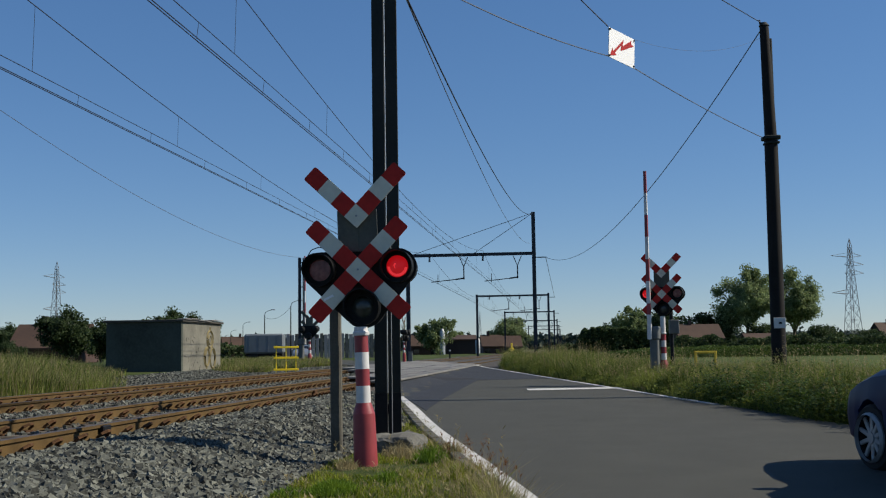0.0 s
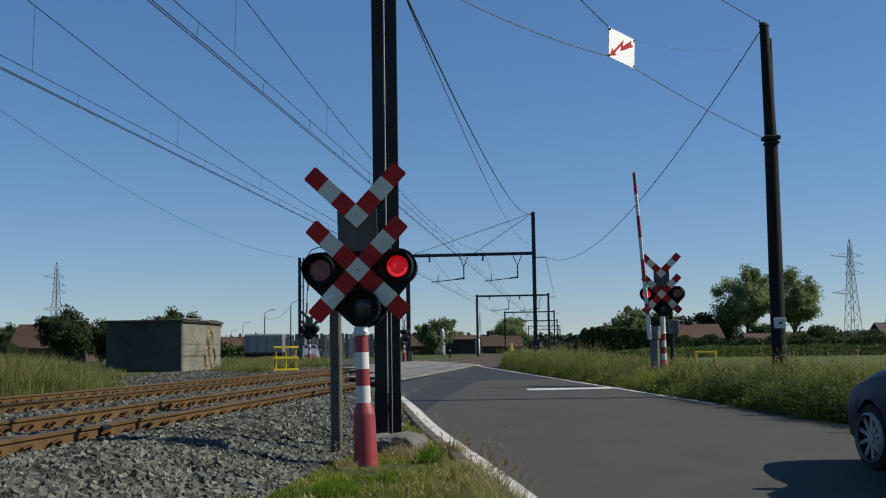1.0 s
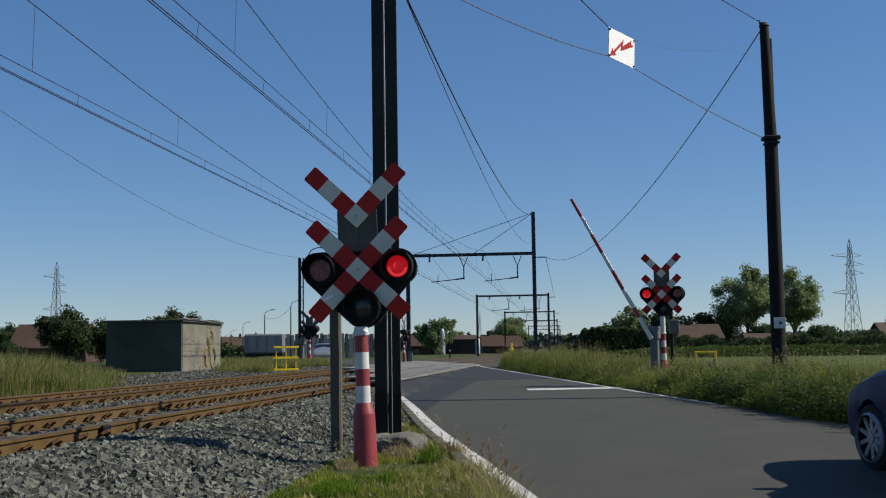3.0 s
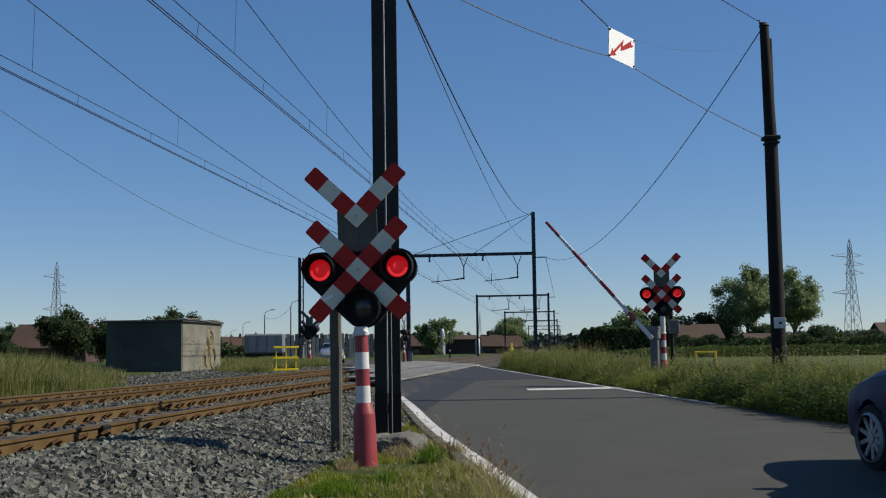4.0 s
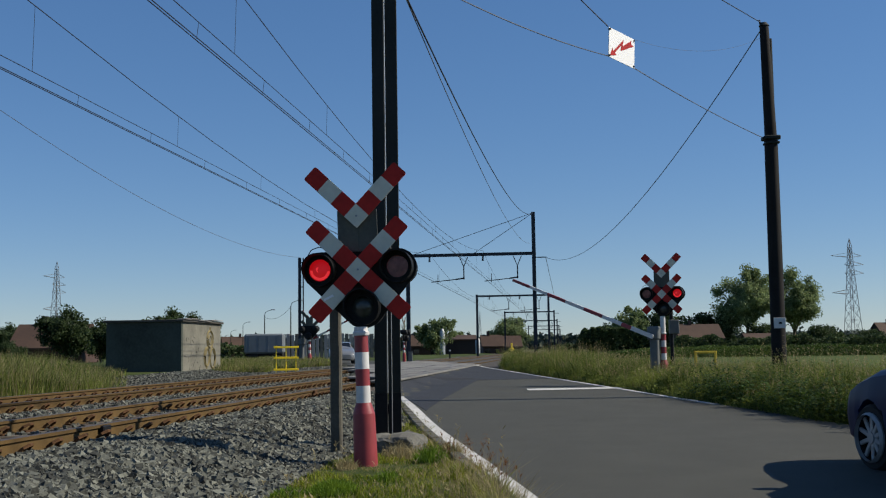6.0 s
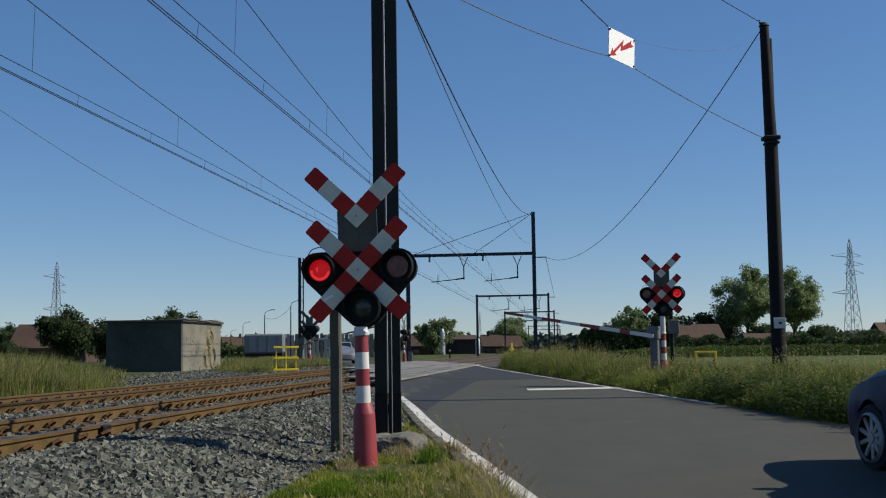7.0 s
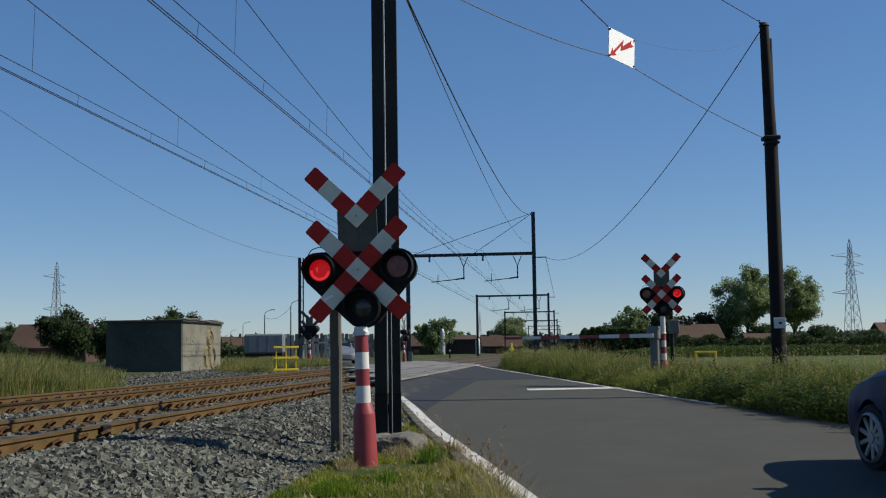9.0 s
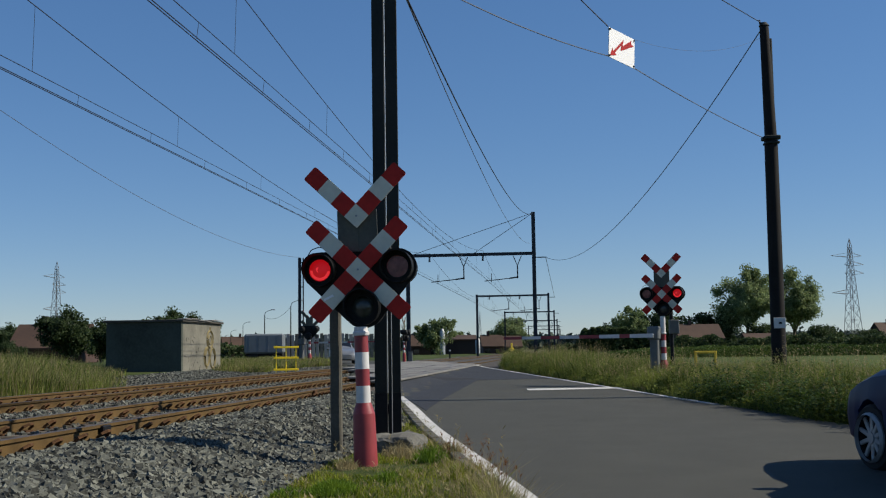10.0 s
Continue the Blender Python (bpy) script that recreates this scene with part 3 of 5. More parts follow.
def right_pole():
    root = thing("wooden_pole", pose(7.3, 24.4, 0.2), "tall dark tarred pole with a steel collar in the verge", "pole")
    bm = B()
    tube(bm, (0.03, 0, -0.3), (0.05, 0, 5.7), 0.165, 0.145, 14)
    tube(bm, (0.05, 0, 5.7), (0.0, 0, 8.28), 0.135, 0.10, 14)
    part("shaft", bm, WOOD_POLE, root, "dark tarred shaft")
    bm = B()
    tube(bm, (0.13, 0.05, 0.2), (0.14, 0.05, 8.0), 0.05, 0.04, 8)
    part("side_rail", bm, STEEL_DARK, root, "steel angle along the shaft")
    bm = B()
    box(bm, (0.05, 0, 5.72), (0.36, 0.34, 0.09), bev=0.02)
    box(bm, (0.05, -0.02, 5.6), (0.30, 0.30, 0.05), bev=0.01)
    tube(bm, (-0.14, 0, 5.72), (0.26, 0, 5.72), 0.03, n=8)
    part("collar", bm, STEEL_DARK, root, "steel clamp collar")
    bm = B()
    tube(bm, (0, 0, 8.28), (0, 0, 8.36), 0.12, 0.06, 12)
    tube(bm, (-0.06, 0, 8.2), (-0.1, 0, 8.42), 0.02, n=6)
    part("cap", bm, STEEL_DARK, root, "metal cap")
    bm = B()
    box(bm, (0.03, -0.165, 1.6), (0.26, 0.012, 0.23), bev=0.004)
    plate = part("white_plate", bm, WHITE_POST, root, "white plate with one dark mark", smooth=False)
    bm = B()
    box(bm, (0.04, -0.174, 1.6), (0.07, 0.006, 0.04))
    part("mark", bm, BLACK, plate, smooth=False)


right_pole()


# ---- wires ----
def sag_points(a, b, sag, n=16):
    a, b = Vector(a), Vector(b)
    return [a.lerp(b, k / n) - Vector((0, 0, 4 * sag * (k / n) * (1 - k / n))) for k in range(n + 1)]


def wire(name, pts, r, mat, label, category="wire", group=""):
    bm = B()
    path_tube(bm, pts, r, 5)
    o = part(name, bm, mat, None)
    return tagged(o, label, category, group)


PORTALS = [80.0, 143.0, 208.0, 272.0, 338.0, 404.0]
SUPPORTS = [-50.0, 13.4] + PORTALS


def overhead_line(d, label, up_c, up_a, up_m):
    """Messenger, auxiliary wire, twin contact wires and droppers over one track."""
    CONTACT, AUX, MESS = 6.44 + up_c, 6.68 + up_a, 8.45 + up_m
    root = thing("overhead_line", Matrix.Identity(4), label, "overhead line", "overhead lines")
    mess, aux, con = [], [], ([], [])
    drops = []
    for a, b in zip(SUPPORTS[:-1], SUPPORTS[1:]):
        n = 12
        off0 = 0.08 if SUPPORTS.index(a) % 2 else -0.08
        mp = sag_points(at_track(a, d, MESS), at_track(b, d, MESS), 1.45, n)
        mess += mp if not mess else mp[1:]
        a0, a1 = at_track(a, d + off0 * 0.5, AUX), at_track(b, d - off0 * 0.5, AUX)
        c0, c1 = at_track(a, d + off0, CONTACT), at_track(b, d - off0, CONTACT)
        aux += [a0, a1] if not aux else [a1]
        for k, line in zip((-0.03, 0.03), con):
            line += [c0 + Vector((k, 0, 0)), c1 + Vector((k, 0, 0))] if not line else [c1 + Vector((k, 0, 0))]
        if a < 200:
            for s0, step, upper in ((6.0, 7.8, True), (4.0, 4.0, False)):
                s = s0
                while s < b - a - 1:
                    t = s / (b - a)
                    low = a0.lerp(a1, t) if upper else c0.lerp(c1, t)
                    top = a0.lerp(a1, t)
                    if upper:
                        top = at_track(a + s, d, MESS - 4 * 1.45 * t * (1 - t))
                    bm = B()
                    tube(bm, top, low, 0.0045, n=5)
                    drops.append(bm)
                    s += step
    for name, line, rad in (("messenger_wire", mess, 0.010), ("auxiliary_wire", aux, 0.008), ("contact_wire", con[0], 0.0095), ("contact_wire", con[1], 0.0095)):
        bm = B()
        path_tube(bm, line, rad, 5)
        part(name, bm, WIRE, root)
    for bm in drops:
        part("dropper", bm, WIRE, root)


overhead_line(D1, "overhead contact line with droppers above the nearer track", 0.06, 0.10, 0.03)
overhead_line(D2, "overhead contact line with droppers above the farther track", -0.03, -0.06, -0.1)

POST_D, POST_L = 2.2, 11.4
P1 = PORTALS[0]


def portal(s, label, tall=False, detail=True):
    root = thing("catenary_portal", track_pose(s, 0, 0.3), label, "catenary portal", "catenary portals")
    for side, h in ((-POST_D, 10.9 if tall else 8.15), (-POST_L, 8.1)):
        bm = B()
        w = 0.27
        box(bm, (side, -0.12, h / 2), (w, 0.03, h))
        box(bm, (side, 0.12, h / 2), (w, 0.03, h))
        box(bm, (side, 0, h / 2), (0.06, 0.22, h))
        part("mast", bm, PORTAL, root, smooth=False)
    bm = B()
    box(bm, ((-POST_D - POST_L) / 2, 0, 7.90), (POST_L - POST_D + 0.3, 0.2, 0.22))
    box(bm, (-POST_D + 0.45, 0, 7.6), (0.9, 0.08, 0.07))
    part("cross_beam", bm, PORTAL, root, "dark steel cross beam", smooth=False)
    if not detail:
        return root
    for d in (D1, D2):
        bm = B()
        tube(bm, (-d + 2.2, 0, 7.75), (-d + 2.47, 0, 7.1), 0.035, n=6)
        tube(bm, (-d + 2.8, 0, 7.75), (-d + 2.53, 0, 7.1), 0.035, n=6)
        tube(bm, (-d + 2.5, 0, 7.1), (-d + 2.5, 0, 6.1), 0.045, n=6)
        tube(bm, (-d + 2.55, 0, 6.2), (-d + 1.9, 0, 6.12), 0.06, n=6)
        tube(bm, (-d + 1.9, 0, 6.12), (-d + 0.1, 0, 5.95), 0.035, n=6)
        tube(bm, (-d + 0.6, 0, 6.5), (-d + 0.6, 0, 5.85), 0.025, n=6)
        part("steady_arm", bm, PORTAL, root)
        for xx in (-d, ):
            bm = B()
            for j in range(4):
                lathe(bm, [(0.04, 0), (0.085, 0.03), (0.085, 0.06), (0.04, 0.09)], T(xx, 0, 7.42 + j * 0.1), 10)
            part("insulator", bm, PORTAL, root, "ribbed insulator string")
    return root


for _i, _s in enumerate(PORTALS):
    portal(_s, "dark steel catenary portal spanning both tracks", _i == 0, _i < 4)

# feeder wires from the near mast to the first portal, and its stays
PT = at_track(P1, POST_D, 11.15)
wire("feeder_wire", sag_points((-0.6, 13.5, 6.13), PT, 1.1, 24), 0.014, WIRE, "dark feeder wire running along the line")
wire("feeder_wire", sag_points((-0.62, 13.5, 6.2), at_track(P1, POST_D + 0.25, 8.95), 1.0, 24), 0.009, WIRE_THIN, "thin grey feeder wire running along the line")
wire("stay_wire", [PT, at_track(P1, POST_L - 0.3, 8.25)], 0.02, WIRE, "stay from mast top to cross beam")
wire("stay_wire", [PT, at_track(P1, 6.6, 8.25)], 0.02, WIRE, "stay from mast top to cross beam")
wire("stay_wire", [at_track(P1, POST_D - 0.85, 7.9), at_track(PORTALS[1], POST_D - 0.8, 7.9)], 0.02, WIRE_THIN, "thin wire between portal brackets")
wire("telephone_wire", sag_points((7.21, 24.4, 8.37), at_track(P1, POST_D - 0.88, 7.88), 1.85, 28), 0.013, WIRE, "dark sagging wire from pole to portal")
wire("telephone_wire", sag_points((7.25, 24.4, 8.55), (-0.6, 13.5, 8.2), 0.0), 0.010, WIRE, "dark wire from the pole top to the mast")
wire("line_wire", sag_points((-8.85, 68.0, 7.12), (-12.09, 30.0, 8.03), 0.85, 24) + [Vector((-13.2, 18.0, 9.3))], 0.009, WIRE_THIN, "thin grey wire beside the line")


# ---- hanging warning panel ----
def warning_panel():
    a, b = Vector((2.835, 18.3, 6.20)), Vector((3.365, 18.9, 6.14))
    u = (b - a)
    w = u.length
    rot = Matrix.Rotation(math.atan2(u.y, u.x), 4, "Z")
    m = T(*a) @ rot @ Matrix.Rotation(math.asin(-u.z / w), 4, "Y")
    root = thing("warning_panel", m, "white hanging panel with a red lightning arrow over the road", "sign")
    bm = B()
    box(bm, (w / 2, 0, 0.26), (w, 0.012, 0.52))
    part("plate", bm, BRIGHT_WHITE, root, "white sheet metal plate", smooth=False)
    bm = B()
    slab(bm, [(0.03, 0.023), (0.10, 0.18), (0.133, 0.134), (0.446, 0.418), (0.417, 0.295), (0.696, 0.47), (0.684, 0.405), (0.771, 0.387),
              (0.36, 0.193), (0.371, 0.293), (0.18, 0.115), (0.226, 0.087)], 0.004, T(0, -0.0105, 0))
    part("lightning_arrow", bm, RED, root, "red jagged arrow", smooth=False)
    for x, z in ((0.02, 0.03), (w - 0.02, 0.03), (0.02, 0.49), (w - 0.02, 0.49)):
        bm = B()
        tube(bm, (x, -0.02, z), (x, 0.02, z), 0.018, n=8)
        part("clamp", bm, STEEL_DARK, root)


warning_panel()
wire("span_wire", sag_points((-0.6, 13.5, 6.15), (2.835, 18.3, 6.21), 0.12), 0.009, WIRE_THIN, "thin span wire carrying the warning panel")
wire("span_wire", sag_points((3.365, 18.9, 6.15), (7.2, 24.4, 5.92), 0.05), 0.009, WIRE_THIN, "thin span wire carrying the warning panel")
wire("span_wire", sag_points((-0.6, 13.5, 8.45), (2.84, 18.3, 6.72), 0.1), 0.010, WIRE, "upper span wire of the warning panel")
wire("span_wire", sag_points((3.37, 18.9, 6.66), (7.2, 24.4, 8.2), 0.25), 0.003, WIRE_THIN, "fine span wire from panel to pole")


# ---- hut and fences ----
def hut():
    m = T(-11.1, 46.9, 0.3) @ Matrix.Rotation(-TRK, 4, "Z")
    root = thing("relay_hut", m, "low rendered railway hut with flat roof and faded graffiti", "hut")
    L, Wd, H = 5.14, 3.3, 2.36
    for name, c, s, mat, lab in (("front_wall", (-Wd / 2, 0.1, H / 2), (Wd, 0.2, H), HUT_SIDE, "dark painted wall, its colour deepened for shade"), ("side_wall", (-0.1, L / 2 + 0.1, H / 2), (0.2, L - 0.2, H), HUT_WALL, "pale rendered wall"),
                                 ("back_wall", (-Wd / 2, L - 0.1 + 0.2, H / 2), (Wd, 0.2, H), HUT_WALL, ""), ("rear_wall", (-Wd + 0.1, L / 2 + 0.1, H / 2), (0.2, L - 0.2, H), HUT_WALL, "")):
        bm = B()
        box(bm, c, s)
        part(name, bm, mat, root, lab, smooth=False)
    bm = B()
    box(bm, (-Wd / 2, L / 2 + 0.1, H + 0.055), (Wd + 0.24, L + 0.4, 0.10), bev=0.015)
    roof = part("roof_slab", bm, ROOF_FELT, root, "thin flat concrete roof")
    for k in range(6):
        bm = B()
        box(bm, (0.02, 0.35 + k * 0.88, H + 0.125 + 0.012 * math.sin(k * 2.1)), (0.36, 0.8, 0.03), Matrix.Rotation(radians(0.6 * math.sin(k * 1.7)), 4, "X"), bev=0.006)
        part("edge_sheet", bm, PLASTER, roof, "pale loose roof edge sheet", smooth=False)
    g = part("graffiti", B_graffiti(), GRAFFITI, root, "faded ochre painted outline shapes")
    bm = B()
    for k in range(26):
        y, z = random.uniform(0.4, 3.0), random.uniform(0.35, 1.9)
        tube(bm, (0.004, y, z), (0.004, y + random.uniform(-0.25, 0.25), z + random.uniform(-0.2, 0.2)), 0.012, n=4)
    part("scribble", bm, GRAFFITI_DARK, root, "grey scribbled paint strokes")


def B_graffiti():
    bm = B()

    def ring(cy, cz, ry, rz, r=0.05):
        pts = [(0.006, cy + ry * math.cos(a), cz + rz * math.sin(a)) for a in np.linspace(0, math.tau, 22)]
        path_tube(bm, pts, r, 4)
    ring(3.75, 1.65, 0.42, 0.38)
    ring(3.75, 1.62, 0.2, 0.2, 0.04)
    ring(3.3, 0.85, 0.35, 0.42)
    ring(4.15, 0.8, 0.38, 0.45)
    path_tube(bm, [(0.006, 3.4, 1.3), (0.006, 3.05, 0.9), (0.006, 3.3, 0.35)], 0.05, 4)
    path_tube(bm, [(0.006, 4.1, 1.3), (0.006, 4.45, 0.9), (0.006, 4.3, 0.3)], 0.05, 4)
    path_tube(bm, [(0.006, 3.75, 2.02), (0.006, 3.75, 2.2)], 0.04, 4)
    return bm


hut()

_b = B()
box(_b, (0, 0, 0), (0.45, 0.35, 0.12), bev=0.02)
tagged(part("cable_lid", _b, TAR, None, m=T(-9.4, 47.2, 0.46)), "dark cable cover lying on the ballast", "cover")


def yellow_fence(m):
    root = thing("yellow_guard_fence", m, "bright yellow steel guard fence by the tracks", "fence")
    for z in (0.12, 0.62, 1.07):
        bm = B()
        box(bm, (0.5, -0.03, z), (1.06, 0.04, 0.085), bev=0.008)
        part("rail", bm, YELLOW, root, smooth=False)
    for x in (0.08, 0.5, 0.92):
        bm = B()
        box(bm, (x, 0.012, 0.53), (0.04, 0.04, 1.2), bev=0.006)
        part("post", bm, YELLOW, root, smooth=False)


yellow_fence(pose(-7.25, 47.4, 0.46, 0, 0, 14))


def yellow_frame(m, label, w=0.62, h=0.85):
    root = thing("guard_hoop", m, label, "guard hoop")
    for x in (0, w):
        bm = B()
        box(bm, (x, 0, h / 2 - 0.1), (0.07, 0.07, h + 0.2), bev=0.01)
        part("post", bm, YELLOW_DULL, root, smooth=False)
    bm = B()
    box(bm, (w / 2, 0, h + 0.035), (w + 0.07, 0.07, 0.07), bev=0.01)
    part("top_bar", bm, YELLOW_DULL, root, smooth=False)


yellow_frame(pose(6.9, 30.6, 0.27, 0, 0, 5), "weathered yellow tubular guard hoop in tall grass", 0.56, 0.85)


def cabinet(m, s, label):
    root = thing("signal_cabinet", m, label, "cabinet", "cabinets")
    bm = B()
    box(bm, (0, 0, s[2] / 2), s, bev=0.02)
    part("body", bm, CABINET, root)
    bm = B()
    box(bm, (0, 0, s[2] + 0.02), (s[0] + 0.06, s[1] + 0.06, 0.05), bev=0.012)
    part("lid", bm, CABINET, root)
    bm = B()
    box(bm, (0, -s[1] / 2 - 0.008, s[2] / 2), (s[0] - 0.1, 0.016, s[2] - 0.12), bev=0.004)
    part("door", bm, CABINET, root)


_r = thing("junction_box", pose(6.45, 31.5, 0.28), "grey junction box on a black post behind the signal", "junction box")
_b = B()
tube(_b, (0, 0, -0.1), (0, 0, 2.15), 0.05, n=10)
part("post", _b, BLACK, _r, "thin black post")
_b = B()
box(_b, (0.06, -0.05, 1.60), (0.27, 0.2, 0.40), bev=0.02)
part("box", _b, CABINET, _r, "grey sheet metal box")
cabinet(pose(-2.4, 78.5, 0.5), (0.3, 0.3, 0.7), "small pale cabinet beyond the crossing")


# ---- cars ----
def wheel(parent, m, r=0.32, w=0.205, spokes=10):
    bm = B()
    rot = Matrix.Rotation(math.pi / 2, 4, "Y")
    lathe(bm, [(r * 0.74, w / 2), (r * 0.74, -w / 2), (r * 0.93, -w / 2), (r, -w / 2 + 0.03), (r, w / 2 - 0.03), (r * 0.93, w / 2), (r * 0.74, w / 2)], rot, 40, False)
    lathe(bm, [(r * 0.75, 0.0), (r * 0.75, 0.03)], rot, 40)
    ty = part("wheel", bm, TYRE, parent, "black tyre", m)
    bm = B()
    lathe(bm, [(r * 0.755, 0.09), (r * 0.755, 0.106), (r * 0.70, 0.106), (r * 0.69, 0.06), (r * 0.755, 0.09)], rot @ T(0, 0, -0.212), 40, False)
    for k in range(spokes):
        a = math.tau * k / spokes
        box(bm, (-0.085, 0, r * 0.40), (0.03, 0.045, r * 0.62), Matrix.Rotation(a, 4, "X"), bev=0.008)
    lathe(bm, [(0.055, -0.112), (0.06, -0.06)], rot, 20)
    part("rim", bm, ALLOY, ty, "silver multi-spoke alloy rim")
    return ty


def car(m, label, paint, category="car", steer=0.0):
    """Estate car: +y is ahead, wheels at z 0.32; its left side lies at -x."""
    root = thing("car", m, label, category, "cars")
    # stations along the length: y, half width, sill z, shoulder z, roof half width, roof z
    st = [(-2.35, 0.70, 0.42, 0.78, 0.62, 0.80), (-2.3, 0.82, 0.30, 0.92, 0.60, 1.05), (-2.15, 0.86, 0.24, 0.95, 0.60, 1.34), (-1.7, 0.875, 0.22, 0.95, 0.61, 1.44),
          (-0.8, 0.88, 0.22, 0.93, 0.62, 1.46), (-0.2, 0.88, 0.22, 0.92, 0.60, 1.39), (0.45, 0.88, 0.22, 0.95, 0.66, 1.06), (0.8, 0.88, 0.22, 0.95, 0.76, 1.03), (1.4, 0.88, 0.22, 0.90, 0.74, 0.97),
          (1.8, 0.87, 0.23, 0.82, 0.70, 0.89), (2.06, 0.855, 0.22, 0.74, 0.64, 0.80), (2.2, 0.79, 0.25, 0.65, 0.56, 0.70), (2.29, 0.64, 0.30, 0.57, 0.46, 0.60)]
    # subdivide the stations
    dense = []
    for a, b in zip(st[:-1], st[1:]):
        for k in range(5):
            t = k / 5
            dense.append(tuple(p + (q - p) * t for p, q in zip(a, b)))
    dense.append(st[-1])
    bm = B()
    rings = []
    for y, hw, z0, zs, rw, zr in dense:
        zm = z0 + (zs - z0) * 0.55
        half = [(hw * 0.86, z0), (hw * 0.97, z0 + 0.08), (hw, zm), (hw * 0.99, zm + (zs - zm) * 0.5), (hw * 0.955, zs), (hw * 0.955 + (rw - hw * 0.955) * 0.55, zs + (zr - zs) * 0.6), (rw, zs + (zr - zs) * 0.94), (rw * 0.8, zr + 0.005), (0, zr + 0.02)]
        # lift the lower edge over the wheels
        pts = []
        for i, (x, z) in enumerate(half):
            for wy in (1.41, -1.25):
                dy = abs(y - wy)
                if dy < 0.37 and i < 4:
                    arch = 0.32 + math.sqrt(0.37 ** 2 - dy ** 2)
                    z = max(z, min(arch, zs - 0.02))
            pts.append((x, z))
        ring = [bm.verts.new((x, y, z)) for x, z in pts] + [bm.verts.new((-x, y, z)) for x, z in reversed(pts[:-1])]
        rings.append(ring)
    n = len(rings[0])
    for a, b in zip(rings[:-1], rings[1:]):
        for k in range(n - 1):
            bm.faces.new((a[k], a[k + 1], b[k + 1], b[k]))
    bm.faces.new(rings[0])
    bm.faces.new(rings[-1][::-1])
    body = part("body", bm, paint, root, "smooth painted body")
    # dark underside and wheel wells
    bm = B()
    box(bm, (0, 0, 0.36), (1.36, 3.9, 0.26), bev=0.03)
    box(bm, (0, 1.41, 0.5), (1.5, 0.62, 0.3), bev=0.05)
    box(bm, (0, -1.25, 0.5), (1.5, 0.62, 0.3), bev=0.05)
    part("underbody", bm, TYRE, root, "dark underbody and wheel wells")
    # glazing
    bm = B()
    for sgn in (-1, 1):
        q = [(0.80, 0.36, 0.965), (0.66, -0.14, 1.355), (0.655, -0.7, 1.40), (0.655, -1.6, 1.38), (0.68, -1.95, 1.27), (0.81, -2.1, 1.0)]
        vs = [bm.verts.new((sgn * (x + 0.03), y, z)) for x, y, z in q]
        bm.faces.new(vs if sgn > 0 else vs[::-1])
    part("side_glass", bm, GLASS_DARK, root, "dark side windows", smooth=False)
    bm = B()
    vs = [bm.verts.new(p) for p in ((-0.62, 0.43, 1.065), (0.62, 0.43, 1.065), (0.55, -0.13, 1.405), (-0.55, -0.13, 1.405))]
    bm.faces.new(vs)
    part("windscreen", bm, GLASS_DARK, root, "dark windscreen", smooth=False)
    for sgn in (-1, 1):
        bm = B()
        lathe(bm, [(0.02, -0.1), (0.075, -0.07), (0.085, 0.0), (0.07, 0.05), (0.02, 0.07)], T(sgn * 0.98, 0.15, 1.02) @ Matrix.Rotation(radians(90), 4, "Y") @ Matrix.Diagonal((0.9, 1.0, 1.1, 1)), 16)
        box(bm, (sgn * 0.9, 0.17, 0.98), (0.12, 0.05, 0.03))
        part("wing_mirror", bm, paint, root, "rounded wing mirror")
        bm = B()
        lathe(bm, [(0.06, -0.02), (0.16, 0.0), (0.12, 0.06), (0.03, 0.08)], T(sgn * 0.55, 1.93, 0.66) @ Matrix.Rotation(radians(-70), 4, "X") @ Matrix.Rotation(radians(-18 * sgn), 4, "Y") @ Matrix.Diagonal((1.2, 0.7, 0.9, 1)), 20)
        part("headlight", bm, LENS_CLEAR, root, "clear glass headlight")
        for wy in (1.41, -1.25):
            mm = T(sgn * 0.775, wy, 0.32) @ Matrix.Rotation(radians(steer if wy > 0 else 0), 4, "Z")
            if sgn > 0:
                mm = mm @ Matrix.Rotation(math.pi, 4, "Z")
            wheel(root, mm)
    bm = B()
    box(bm, (0, 2.22, 0.47), (0.7, 0.06, 0.12), bev=0.02)
    part("grille", bm, TYRE, root, "dark grille")
    bm = B()
    box(bm, (0, 2.25, 0.42), (0.5, 0.02, 0.11))
    part("plate", bm, WHITE_POST, root, "pale plate", smooth=False)
    return root


CAR_AT = pose(4.99, 9.445, 0.09, 0, 0, 0)
near_car = car(CAR_AT, "dark blue car waiting on the road with silver alloy wheels", CAR_PAINT, steer=10.0)
white_car = car(T(-6.9, 75.0, 0.52), "silver car coming up to the far barrier and stopping", WHITE_PAINT)


